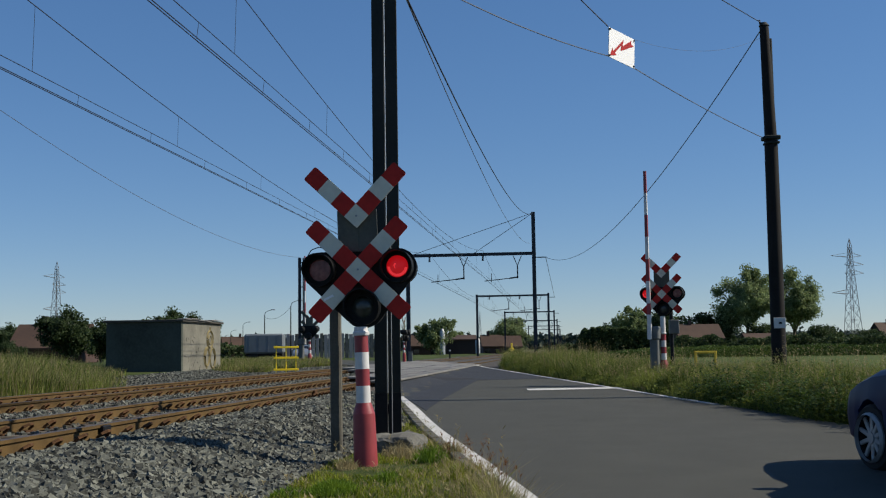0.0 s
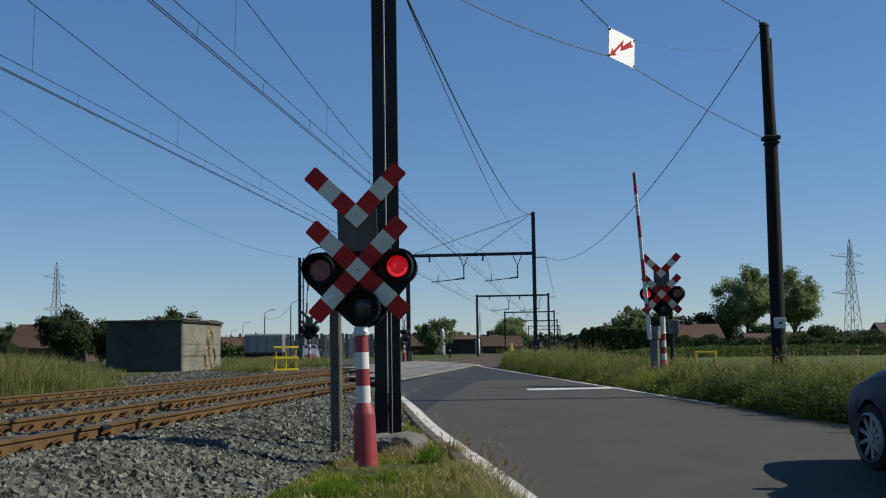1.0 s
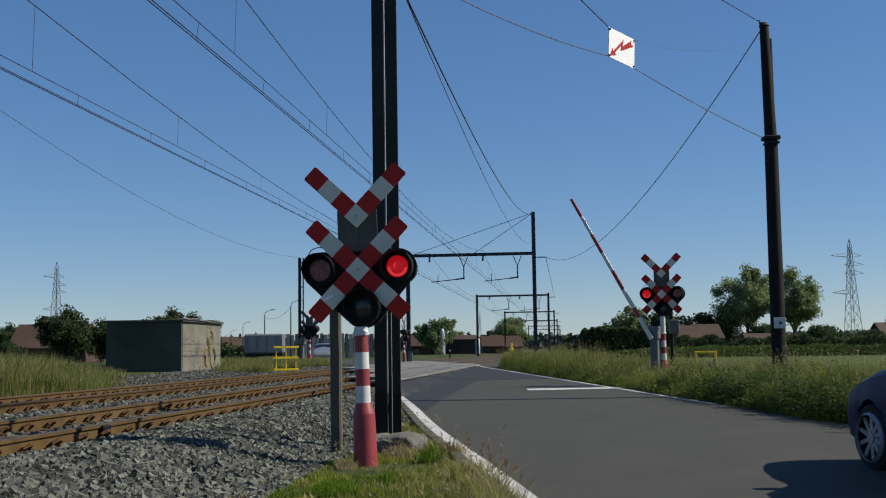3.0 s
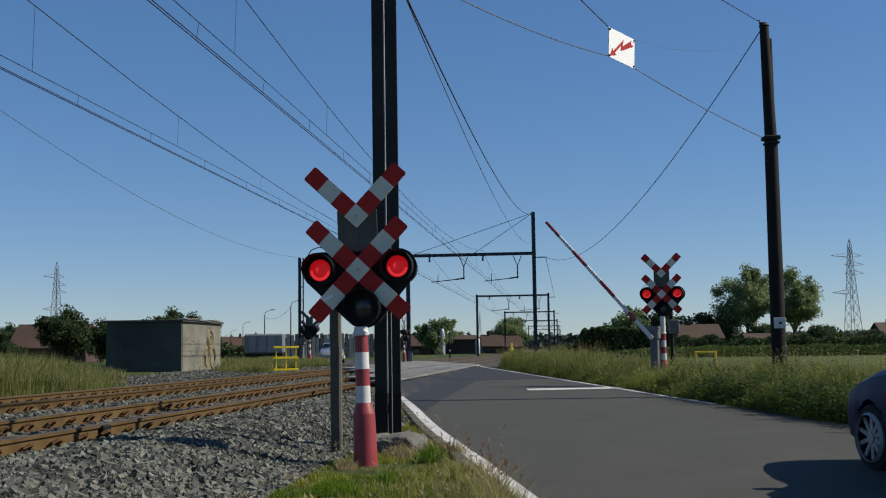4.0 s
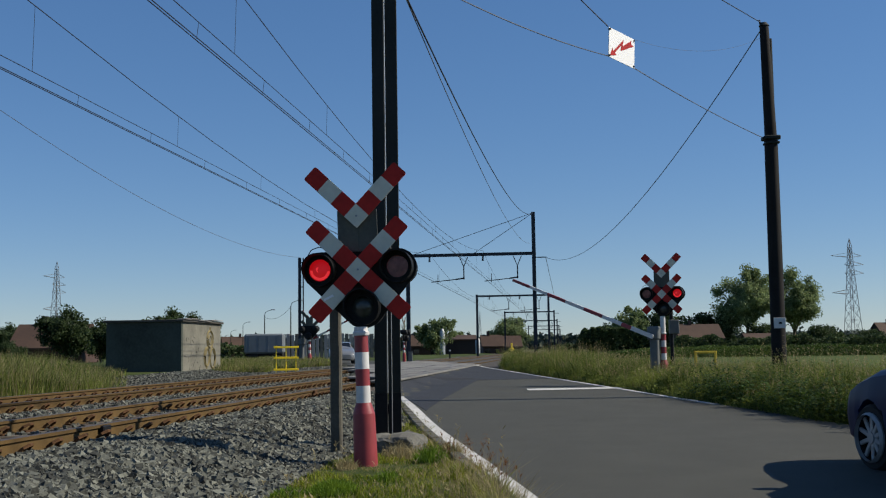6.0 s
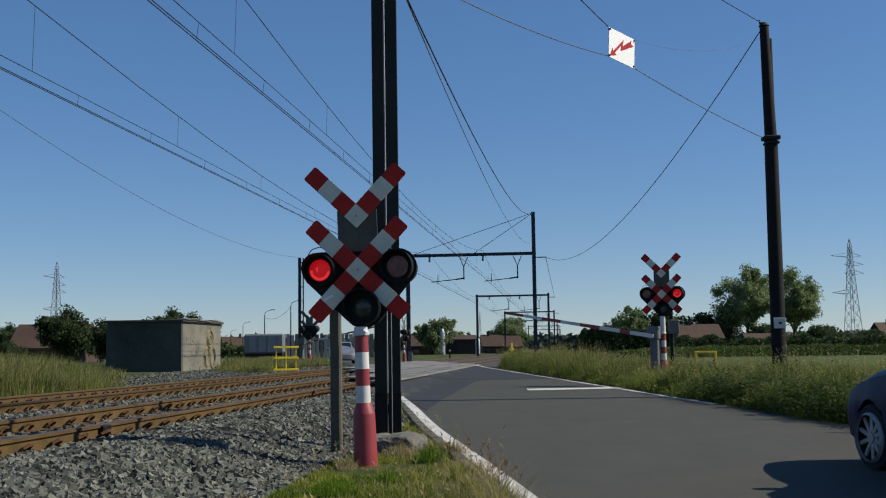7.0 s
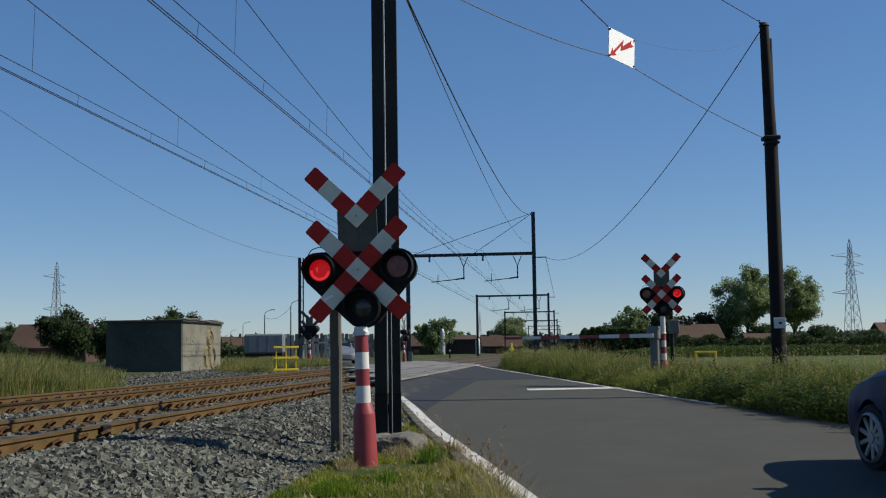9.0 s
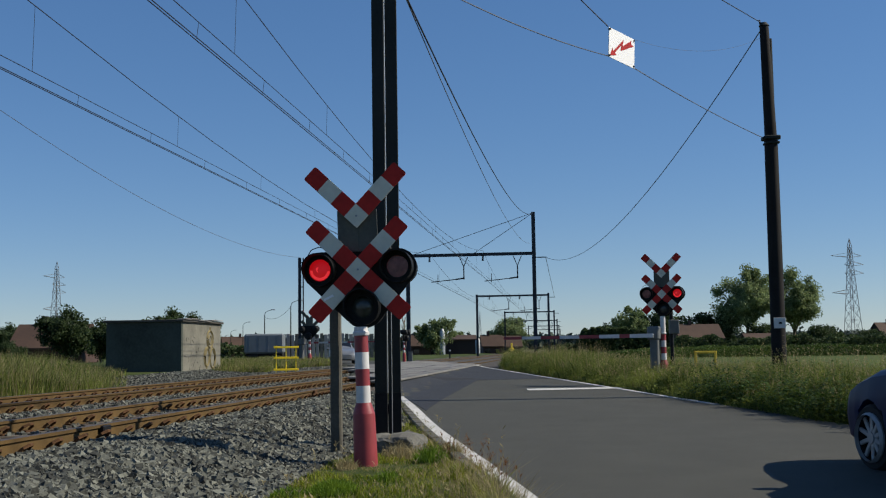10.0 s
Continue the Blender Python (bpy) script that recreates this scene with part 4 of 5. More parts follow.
# ---- plants ----
def blades(name, spots, mat, hmin, hmax, width, lean, label, seed, base=ground_z):
    rng = np.random.default_rng(seed)
    verts, faces = [], []
    for x, y, k in spots:
        h = rng.uniform(hmin, hmax) * k
        a, l = rng.uniform(0, math.tau), rng.uniform(0, lean) * h
        dx, dy = math.cos(a), math.sin(a)
        w = width * rng.uniform(0.6, 1.4)
        z = base(x, y) - 0.02
        b = rng.uniform(0, math.tau)
        ox, oy = w * math.cos(b), w * math.sin(b)
        i = len(verts)
        verts += [(x - ox, y - oy, z), (x + ox, y + oy, z), (x + ox * 0.7 + dx * l * 0.35, y + oy * 0.7 + dy * l * 0.35, z + h * 0.6), (x - ox * 0.7 + dx * l * 0.35, y - oy * 0.7 + dy * l * 0.35, z + h * 0.6), (x + dx * l, y + dy * l, z + h)]
        faces += [(i, i + 1, i + 2, i + 3), (i + 3, i + 2, i + 4)]
    return raw(name, verts, faces, mat, kind="stuff", label=label, category="grass")


def tuft(x, y, f=0.9):
    return 0.45 + 0.95 * (noise.noise((x * f, y * f, 3.0)) * 0.5 + 0.5)


def seed_heads(name, spots, mat, hmin, hmax, label, seed):
    """Thin stalks that end in feathery panicles."""
    rng = np.random.default_rng(seed)
    verts, faces = [], []
    for x, y, k in spots:
        h = rng.uniform(hmin, hmax) * k
        a = rng.uniform(0, math.tau)
        l = 0.22 * h * rng.random()
        p = Vector((x, y, ground_z(x, y)))
        q = p + Vector((l * math.cos(a), l * math.sin(a), h))
        w = 0.0025
        i = len(verts)
        verts += [tuple(p + Vector((-w, 0, 0))), tuple(p + Vector((w, 0, 0))), tuple(q)]
        faces.append((i, i + 1, i + 2))
        for _ in range(7):
            c = p.lerp(q, rng.uniform(0.74, 1.0))
            b_, s = rng.uniform(0, math.tau), rng.uniform(0.02, 0.055)
            e = c + Vector((s * math.cos(b_), s * math.sin(b_), s * rng.uniform(0.2, 1.1)))
            n = Vector((-math.sin(b_), math.cos(b_), 0)) * 0.006
            i = len(verts)
            verts += [tuple(c), tuple(c.lerp(e, 0.5) + n), tuple(e), tuple(c.lerp(e, 0.5) - n)]
            faces.append((i, i + 1, i + 2, i + 3))
    return raw(name, verts, faces, mat, kind="stuff", label=label, category="grass")


def weeds(name, spots, mat, label, seed):
    """Leafy herbs: short stems with broad leaves all round."""
    rng = np.random.default_rng(seed)
    verts, faces = [], []
    for x, y, k in spots:
        z0 = ground_z(x, y)
        h = 0.55 * k * rng.uniform(0.6, 1.2)
        for _ in range(34):
            t = rng.random() ** 0.7
            a, rr = rng.uniform(0, math.tau), 0.26 * k * (1.15 - t) * rng.random() ** 0.5
            c = Vector((x + rr * math.cos(a), y + rr * math.sin(a), z0 + h * t))
            u = Vector((math.cos(a), math.sin(a), rng.uniform(-0.3, 0.7))).normalized() * rng.uniform(0.03, 0.07)
            w = Vector((-math.sin(a), math.cos(a), rng.uniform(-0.3, 0.3))).normalized() * rng.uniform(0.012, 0.03)
            i = len(verts)
            verts += [tuple(c - u * 0.3), tuple(c + u * 0.4 + w), tuple(c + u), tuple(c + u * 0.4 - w)]
            faces.append((i, i + 1, i + 2, i + 3))
    return raw(name, verts, faces, mat, kind="stuff", label=label, category="weeds")


def build_grass():
    rng = np.random.default_rng(4)
    # tall roadside grass to the right of the road
    spots, straw, heads, herbs, edge_low, dark = [], [], [], [], [], []
    while len(spots) < 120000:
        y = 11 + 62 * rng.random() ** 1.35
        w = 4.6 * rng.random() ** 1.3
        x = road_right(y) + 0.14 - 0.16 * sm(27, 23, y) + w + 0.25 * noise.noise((y * 0.6, 0, 7))
        if track_d(x, y) > 3.0 or w < 0:
            continue
        edge = sm(0.0, 1.0, w)
        k = tuft(x, y, 0.55) * tuft(x, y, 1.7) ** 0.7 * (1 - 0.15 * sm(22, 30, y)) * (0.42 + 0.58 * edge) * (1 + 0.22 * sm(33, 42, y) - 0.2 * sm(50, 66, y)) * (1 - 0.5 * sm(2.4, 4.6, w))
        q = rng.random()
        if w < 0.35 and q < 0.5:
            edge_low.append((x, y, k))
        elif q < 0.08:
            straw.append((x, y, k))
        elif q < 0.13:
            heads.append((x, y, k))
        else:
            spots.append((x, y, k))
        if rng.random() < 0.022 and y < 60:
            herbs.append((x, y, k * 1.3))
        if rng.random() < 0.05 - 0.0015 * (y - 11) and y < 24 and w < 2.2:
            dark.append((x, y, 0.8 + 0.5 * rng.random()))
    blades("tall_grass", spots, GRASS, 0.4, 0.95, 0.006, 0.75, "tall unmown roadside grass going to seed", 5)
    blades("dry_stalks", straw, STRAW, 0.5, 0.95, 0.005, 0.6, "dry pale grass stalks among the verge grass", 6)
    blades("dry_edge_grass", edge_low, STRAW, 0.15, 0.5, 0.006, 1.0, "short dry grass fringe at the road edge", 16)
    seed_heads("seed_heads", heads, STRAW, 0.7, 1.15, "pale feathery seed heads over the verge", 17)
    weeds("leafy_weeds", herbs, GRASS, "leafy green weeds among the verge grass", 18)
    # dark leaves added where the verge's road side lies in shade
    weeds("dark_weeds", dark, WEED, "dense weeds added along the road edge, coloured dark as verge shade", 20)
    # low grass round the signal and along the kerb
    spots, straw, tall = [], [], []
    while len(spots) < 52000:
        y = 8.3 + 21 * rng.random() ** 1.6
        x0, x1 = at_track(0, 2.6 + 1.5 * sm(13.2, 19.0, y)).x + 0.11 * y, road_left(y) - 0.08
        if x1 - x0 < 0.15:
            continue
        x = x0 + (x1 - x0) * rng.random()
        n = tuft(x, y, 2.2) * tuft(x, y, 0.8)
        if n < 0.55 and rng.random() < 0.5:
            continue
        k = n ** 1.7 * (0.6 + 1.1 * sm(0.45, 0.0, abs(x1 - x)))
        if y > 12.4:
            k *= 0.75
        k *= 1 - 0.4 * sm(0.55, 0.2, math.hypot(x + 0.8, 0.6 * (y - 11.3)))
        dry = sm(-0.7, 0.3, x) * 0.3 + 0.1 + 0.4 * sm(0.5, 0.1, math.hypot(x + 0.85, y - 11.5))
        (straw if rng.random() < dry else spots).append((x, y, k))
        if rng.random() < 0.002:
            tall.append((x, y, k))
    blades("verge_grass", spots, GRASS_LOW, 0.03, 0.16, 0.0055, 1.1, "low patchy green grass at the foot of the signal", 7)
    blades("dry_tufts", straw, STRAW, 0.06, 0.22, 0.0035, 1.1, "dry straw tufts in the low grass", 8)
    seed_heads("verge_seed_heads", tall, STRAW, 0.25, 0.5, "thin dry stalks along the kerb", 19)
    # tufts that stand out in the low grass
    def clump(cx, cy, r, n, k):
        out = []
        for _ in range(n):
            a, q = rng.uniform(0, math.tau), r * math.sqrt(rng.random())
            out.append((cx + q * math.cos(a), cy + 1.6 * q * math.sin(a), k * (1.15 - 0.6 * q / r)))
        return out
    lush = clump(-0.98, 9.75, 0.22, 2600, 1.0) + clump(-1.35, 9.6, 0.16, 900, 0.7) + clump(-0.15, 12.2, 0.2, 1000, 1.3) + clump(0.02, 13.0, 0.16, 700, 1.4) + clump(-0.55, 10.6, 0.15, 500, 0.8) + clump(0.3, 9.9, 0.15, 400, 0.7)
    blades("lush_tufts", lush, GRASS_LUSH, 0.06, 0.17, 0.006, 0.9, "bright lush green grass tufts", 51)
    pale = clump(-1.02, 11.55, 0.11, 420, 0.9) + clump(-0.5, 12.7, 0.22, 500, 1.2) + clump(0.1, 12.9, 0.18, 500, 1.7) + clump(0.28, 11.5, 0.2, 500, 1.3)
    blades("pale_tufts", pale, STRAW, 0.08, 0.2, 0.004, 0.9, "pale dry tufts round the foot of the signal", 52)
    brown = clump(0.34, 11.1, 0.14, 450, 1.0) + clump(0.45, 10.4, 0.12, 250, 0.8) + clump(-0.2, 14.6, 0.2, 300, 0.9)
    blades("russet_stems", brown, RUSSET, 0.08, 0.22, 0.004, 1.0, "russet dead stems beside the kerb", 53)
    seed_heads("kerb_stalks", clump(0.15, 12.3, 0.22, 24, 1.0) + clump(0.42, 11.2, 0.16, 16, 1.0) + clump(0.55, 10.3, 0.14, 12, 0.9), RUSSET, 0.25, 0.55, "thin brown stalks leaning over the kerb", 55)
    # grass beyond the farther track
    spots, straw = [], []
    while len(spots) < 80000:
        s, d = 14 + 75 * rng.random(), 13.1 + 9 * rng.random() ** 1.5
        p = at_track(s, d)
        if p.x > road_left(p.y) - 0.6 and p.y < 120:
            continue
        ratio = p.x / p.y
        near_hut = s > 46.0 and p.x > -10.3
        if s < 51.5 and not near_hut and ratio > -0.285 - 0.05 * rng.random() ** 2:
            continue
        if s < 54 and -15.2 < p.x < -9.9 and p.y > 45:
            continue
        k = tuft(p.x, p.y, 0.5) * ((0.92 - 0.62 * sm(-0.385, -0.285, ratio)) if s < 51.5 and not near_hut else 0.42 * (1 - 0.5 * sm(12.9, 14.5, -d)))
        (straw if rng.random() < 0.25 else spots).append((p.x, p.y, k))
    blades("embankment_grass", spots, GRASS, 0.45, 1.15, 0.0065, 0.8, "tall grass beyond the farther track", 9)
    blades("embankment_stalks", straw, STRAW, 0.6, 1.2, 0.006, 0.6, "dry stalks in the grass beyond the track", 10)


build_grass()


def build_stones():
    """Crushed stone ballast: angular stones, scattered on the bed."""
    ico = np.array([(x, y, z) for x in (-1, 1) for y in (-1, 1) for z in (-1, 1)]) * 0.62
    tri = np.array([(0, 1, 3), (0, 3, 2), (4, 6, 7), (4, 7, 5), (0, 4, 5), (0, 5, 1), (2, 3, 7), (2, 7, 6), (0, 2, 6), (0, 6, 4), (1, 5, 7), (1, 7, 3)])
    rng = np.random.default_rng(11)
    V, Fc = [], []

    def put(s, d, size, lift=0.0):
        p = at_track(s, d)
        if road_left(p.y) - 0.15 < p.x < road_right(p.y) + 0.1:
            return
        sc = size * rng.uniform(0.55, 1.35) * np.array([1, rng.uniform(0.55, 0.95), rng.uniform(0.45, 0.8)])
        q = rng.normal(size=4)
        q /= np.linalg.norm(q)
        w, x, y, z = q
        Rm = np.array([[1 - 2 * (y * y + z * z), 2 * (x * y - z * w), 2 * (x * z + y * w)], [2 * (x * y + z * w), 1 - 2 * (x * x + z * z), 2 * (y * z - x * w)], [2 * (x * z - y * w), 2 * (y * z + x * w), 1 - 2 * (x * x + y * y)]])
        v = (ico * rng.uniform(0.68, 1.2, (8, 3)) * sc) @ Rm.T
        gz = ground_z(p.x, p.y)
        v += np.array([p.x, p.y, gz + size * 0.25 + lift])
        Fc.append(tri + 8 * len(V))
        V.append(v)
    for _ in range(42000):                                   # shoulder next to the signal
        s = 6.8 + 18 * rng.random() ** 1.3
        put(s, rng.uniform(2.55, 5.05), 0.040 + 0.027 * rng.random())
    for _ in range(5000):
        s = 8 + 30 * rng.random()
        put(s, rng.uniform(5.1, 11.0), 0.05)
    for _ in range(6500):
        s = 16 + 45 * rng.random()
        put(s, rng.uniform(6.7, 9.0), 0.045)
    for _ in range(5500):
        s = 16 + 45 * rng.random()
        put(s, rng.uniform(10.7, 13.0), 0.05, 0.02)
    for _ in range(3500):
        s = 30 + 17 * rng.random()
        put(s, rng.uniform(12.8, 15.8), 0.055, 0.01)
    raw("ballast_stones", np.concatenate(V).tolist(), np.concatenate(Fc).tolist(), STONE, kind="stuff", label="grey crushed stone ballast heaped along the track", category="gravel")


build_stones()


def tree(m, label, height, spread, leaves, leaf, mat, seed, trunk=0.25, low=0.3, group="", category="tree", name="tree"):
    """Tapered trunk with limbs, and a crown of leaf clumps with gaps."""
    rng = np.random.default_rng(seed)
    root = thing(name, m, label, category, group)
    bm = B()
    tips = []
    r0 = height * trunk * 0.08
    top = Vector((0, 0, height * 0.55))
    tube(bm, (0, 0, -0.3), top, r0, r0 * 0.55, 8)
    for k in range(11):
        a = k * 2.4 + rng.uniform(-0.4, 0.4)
        z0 = height * rng.uniform(0.22, 0.55)
        out = spread * rng.uniform(0.45, 0.9)
        z1 = min(height * 0.92, z0 + height * rng.uniform(0.15, 0.42))
        p0, p1 = Vector((0, 0, z0)), Vector((out * math.cos(a), out * math.sin(a), z1))
        mid = p0.lerp(p1, 0.5) + Vector((0, 0, height * 0.05))
        tube(bm, p0, mid, r0 * 0.45, r0 * 0.28, 6)
        tube(bm, mid, p1, r0 * 0.28, r0 * 0.1, 6)
        tips += [p1, mid]
    tips += [Vector((0, 0, height * 0.9)), Vector((spread * 0.2, 0, height * 0.8))]
    part("trunk", bm, BARK, root, "grey-brown trunk and limbs")
    clumps = []
    for t in tips:
        for _ in range(5):
            o = Vector(rng.normal(size=3)) * spread * 0.2
            c = t + o
            c.z = min(max(c.z, height * low), height * 0.97)
            clumps.append((c, spread * rng.uniform(0.12, 0.26)))
    verts, faces = [], []
    for _ in range(leaves):
        c, r = clumps[rng.integers(len(clumps))]
        v = rng.normal(size=3)
        v /= np.linalg.norm(v)
        p = c + Vector(v) * r * (0.25 + 1.15 * rng.random())
        if p.z < height * low * 0.8:
            continue
        u, w = rng.normal(size=3), rng.normal(size=3)
        u /= np.linalg.norm(u)
        w -= u * (u @ w)
        w /= np.linalg.norm(w)
        s = leaf * rng.uniform(0.6, 1.4)
        i = len(verts)
        u, w = Vector(u) * s, Vector(w) * s * 0.7
        verts += [tuple(p - u), tuple(p - w), tuple(p + u), tuple(p + w)]
        faces.append((i, i + 1, i + 2, i + 3))
    raw("crown", verts, faces, mat, root, label="loose leafy crown with gaps")
    return root


tree(T(62.9, 230, 0), "tall spreading green tree with a loose crown behind the field", 17.8, 6.3, 42000, 0.2, LEAF, 21, 0.3, 0.28)
tree(T(74.4, 236, 0), "tall spreading green tree with a loose crown behind the field", 17.0, 5.4, 34000, 0.2, LEAF, 22, 0.3, 0.25)
_sm = tree(T(55, 232, 0), "rounded green bush beside farm buildings", 7.5, 5.0, 9000, 0.24, LEAF_DARK, 23, 0.3, 0.05, "far bushes", "bush", "bush")
for _x, _y, _k in ((47, 236, 1.1), (84, 245, 0.7), (92, 240, 0.55), (66, 226, 0.7), (101, 250, 0.6), (112, 262, 0.6), (38, 240, 0.8)):
    _c = copy_thing(_sm, pose(_x, _y, 0, 0, 0, _x * 37 % 360) @ Matrix.Scale(_k, 4))
tree(T(23.4, 142, 0), "bushy green tree rising behind a dark hedge", 6.4, 2.3, 6000, 0.15, LEAF, 24, 0.3, 0.1)
_t = tree(T(-31.5, 92, 0), "dense dark green garden tree", 5.0, 2.2, 17000, 0.10, LEAF_DARK, 25, 0.3, 0.1, "garden trees")
copy_thing(_t, pose(-31.2, 101, 0, 0, 0, 80) @ Matrix.Scale(0.85, 4))
copy_thing(_t, pose(-36.8, 95, -0.4, 0, 0, 200) @ Matrix.Scale(0.55, 4))
copy_thing(_t, pose(-51.5, 131, -0.2, 0, 0, 20) @ Matrix.Scale(1.0, 4))
copy_thing(_t, pose(-54.5, 138, -0.2, 0, 0, 120) @ Matrix.Scale(0.95, 4))
copy_thing(_t, pose(-31.6, 80, -0.3, 0, 0, 300) @ Matrix.Scale(0.5, 4))
copy_thing(_t, pose(-37.5, 152, 0, 0, 0, 40) @ Matrix.Scale(1.42, 4))
copy_thing(_t, pose(-34.5, 154, 0, 0, 0, 140) @ Matrix.Scale(1.3, 4))
_f = tree(T(-1.5, 172, 0), "round green tree beside farm buildings", 5.8, 2.9, 16000, 0.13, LEAF, 26, 0.3, 0.02, "farm trees")
copy_thing(_f, pose(13.5, 235, 0, 0, 0, 60) @ Matrix.Scale(1.3, 4))
copy_thing(_f, pose(3.0, 330, 0, 0, 0, 60) @ Matrix.Scale(1.1, 4))


def hedge(name, x0, x1, y, h, depth, mat, label, n, leaf, seed, rough=0.25):
    rng = np.random.default_rng(seed)
    verts, faces = [], []
    for _ in range(n):
        t = rng.random()
        x = x0 + (x1 - x0) * t
        end = min(1, min(t, 1 - t) * 9)
        top = h * (0.75 + rough * noise.noise((x * 0.35, y, seed))) * (0.55 + 0.45 * end) * (1 + 0.12 * noise.noise((x * 1.6, y, seed)))
        z = top * rng.random() ** 0.6
        p = Vector((x, y + rng.uniform(-0.5, 0.5) * depth * (1 - 0.5 * z / h), z))
        u, w = Vector(rng.normal(size=3)).normalized() * leaf, Vector(rng.normal(size=3)).normalized() * leaf
        i = len(verts)
        verts += [tuple(p - u), tuple(p - w), tuple(p + u), tuple(p + w)]
        faces.append((i, i + 1, i + 2, i + 3))
    o = raw(name, verts, faces, mat, kind="stuff", label=label, category="hedge")
    return o


hedge("hedge", 14.0, 22.5, 118, 4.4, 3.0, LEAF_DARK, "dense dark clipped hedge at the field edge", 30000, 0.13, 31, 0.1)
hedge("field_crop", 9.5, 80.0, 88, 1.75, 7.0, CROP, "tall dark green crop strip across the field", 100000, 0.065, 32, 0.1)
hedge("field_bushes", 25, 64, 138, 3.1, 4.0, LEAF_DARK, "low dark bushes before the farm roofs", 16000, 0.15, 36, 0.45)
hedge("far_treeline", -900, 1100, 1100, 17, 60, FAR_WOOD, "hazy far line of woods on the horizon", 40000, 2.4, 33, 0.6)
hedge("far_bushes", 24, 160, 262, 4.4, 5, LEAF_DARK, "dark bushes along the far field edge", 16000, 0.4, 34, 0.5)
hedge("far_bushes", -120, -24, 170, 3.6, 5, LEAF_DARK, "dark bushes beyond the grass", 9000, 0.3, 35, 0.5)


# ---- buildings, lorry, lamps, pylons ----
def house(m, w, l, eave, ridge, wall, label, chimney=True, category="house", windows=3):
    root = thing("house", m, label, category, "far houses")
    eave, ridge = eave * 0.85, ridge * 0.85
    bm = B()
    slab(bm, [(-w / 2, 0), (w / 2, 0), (w / 2, eave), (0, ridge), (-w / 2, eave)], l)
    part("wall", bm, wall, root, smooth=False)
    bm = B()
    t = 0.18
    slab(bm, [(-w / 2 - 0.3, eave - 0.2), (0, ridge), (w / 2 + 0.3, eave - 0.2), (w / 2 + 0.3, eave - 0.2 + t), (0, ridge + t * 1.2), (-w / 2 - 0.3, eave - 0.2 + t)], l + 0.5, T(0, -0.25, 0.01))
    roof = part("roof", bm, TILES, root, "red-brown tiled roof", smooth=False)
    if chimney:
        bm = B()
        box(bm, (0.1, l * 0.35, ridge + 0.35), (0.5, 0.5, 1.2))
        part("chimney", bm, BRICK_DARK, roof, smooth=False)
    for k in range(windows):
        y = l * (k + 0.5) / windows
        for sgn in (-1, 1):
            bm = B()
            box(bm, (sgn * (w / 2 + 0.01), y, eave * 0.5), (0.06, 0.9, 0.9))
            part("window", bm, GLASS_DARK, root, smooth=False)


house(pose(-39.6, 104, 0.0, 0, 0, -87), 6.2, 6.4, 2.4, 4.75, BRICK, "brick house with red tiled roof among garden trees")
house(pose(44.6, 215, 0.0, 0, 0, -85), 7, 8.5, 3.4, 6.4, BRICK, "low brick farmhouse with tiled roof")
house(pose(41, 152, 0.0, 0, 0, -88), 4, 4.8, 2.2, 3.3, BRICK_DARK, "low dark shed at the field edge", False, "shed", 0)
house(pose(-6.0, 178, 0.0, 0, 0, -85), 5, 5.5, 2.4, 4.4, BRICK, "brick farm building with tiled roof", True, "farm building", 2)
house(pose(0.2, 185, 0.0, 0, 0, -88), 6, 4.8, 3.6, 4.2, BRICK_DARK, "dark barn with low roof beside the farm", False, "barn", 0)
house(pose(7.2, 215, 0.0, 0, 0, -86), 5, 3.6, 2.3, 4.6, BRICK, "brick farmhouse with red roof near the line", True, "house", 2)
house(pose(10.6, 218, 0.0, 0, 0, -86), 5, 4.2, 2.2, 4.4, BRICK_DARK, "dark brick barn with tiled roof near the line", False, "barn", 1)
house(pose(-52, 260, 0.0, 0, 0, -70), 8, 12, 2.6, 5.8, BRICK, "distant brick house with tiled roof", True, "house", 2)
house(pose(-46, 275, 0.0, 0, 0, -20), 8, 9, 2.6, 5.5, PLASTER, "distant pale house with tiled roof", True, "house", 2)
house(pose(97, 250, 0.0, 0, 0, -75), 6, 9, 3.6, 7.0, BRICK_DARK, "distant house behind trees on the field edge", True, "house", 2)


def silo(m, r, h, label):
    root = thing("silo", m, label, "silo", "silos")
    bm = B()
    lathe(bm, [(r, 0), (r, h * 0.85), (r * 0.55, h * 0.97), (0.1, h)], n=20)
    part("tank", bm, STEEL, root, "pale metal tank")
    bm = B()
    for z in (0.3, 0.6):
        lathe(bm, [(r * 1.02, h * z), (r * 1.02, h * z + 0.08)], n=20)
    part("hoop", bm, STEEL, root)


silo(T(-0.3, 170, 0.2), 0.42, 4.4, "slim pale feed silo beside the farm")
silo(T(6.1, 205, 0.2), 0.5, 3.4, "pale feed silo beside the line")


def lorry(m):
    root = thing("lorry_trailer", m, "grey tarpaulin lorry trailer parked behind the grass", "lorry")
    bm = B()
    box(bm, (2.05, 1.25, 1.75), (4.1, 2.5, 2.05), bev=0.16)
    body = part("box_body", bm, TRUCK, root, "blue-grey tarpaulin body")
    for k in range(4):
        bm = B()
        box(bm, (0.55 + k * 0.98, -0.004, 1.7), (0.04, 0.02, 1.7))
        part("tarpaulin_pole", bm, TRUCK, body, smooth=False)
    bm = B()
    box(bm, (2.05, 1.25, 0.6), (3.8, 1.8, 0.25))
    part("chassis", bm, TYRE, root, smooth=False)
    for x in (0.9, 3.2):
        for y in (0.3, 2.2):
            bm = B()
            tube(bm, (x, y - 0.15, 0.5), (x, y + 0.15, 0.5), 0.5, n=20)
            part("wheel", bm, TYRE, root)


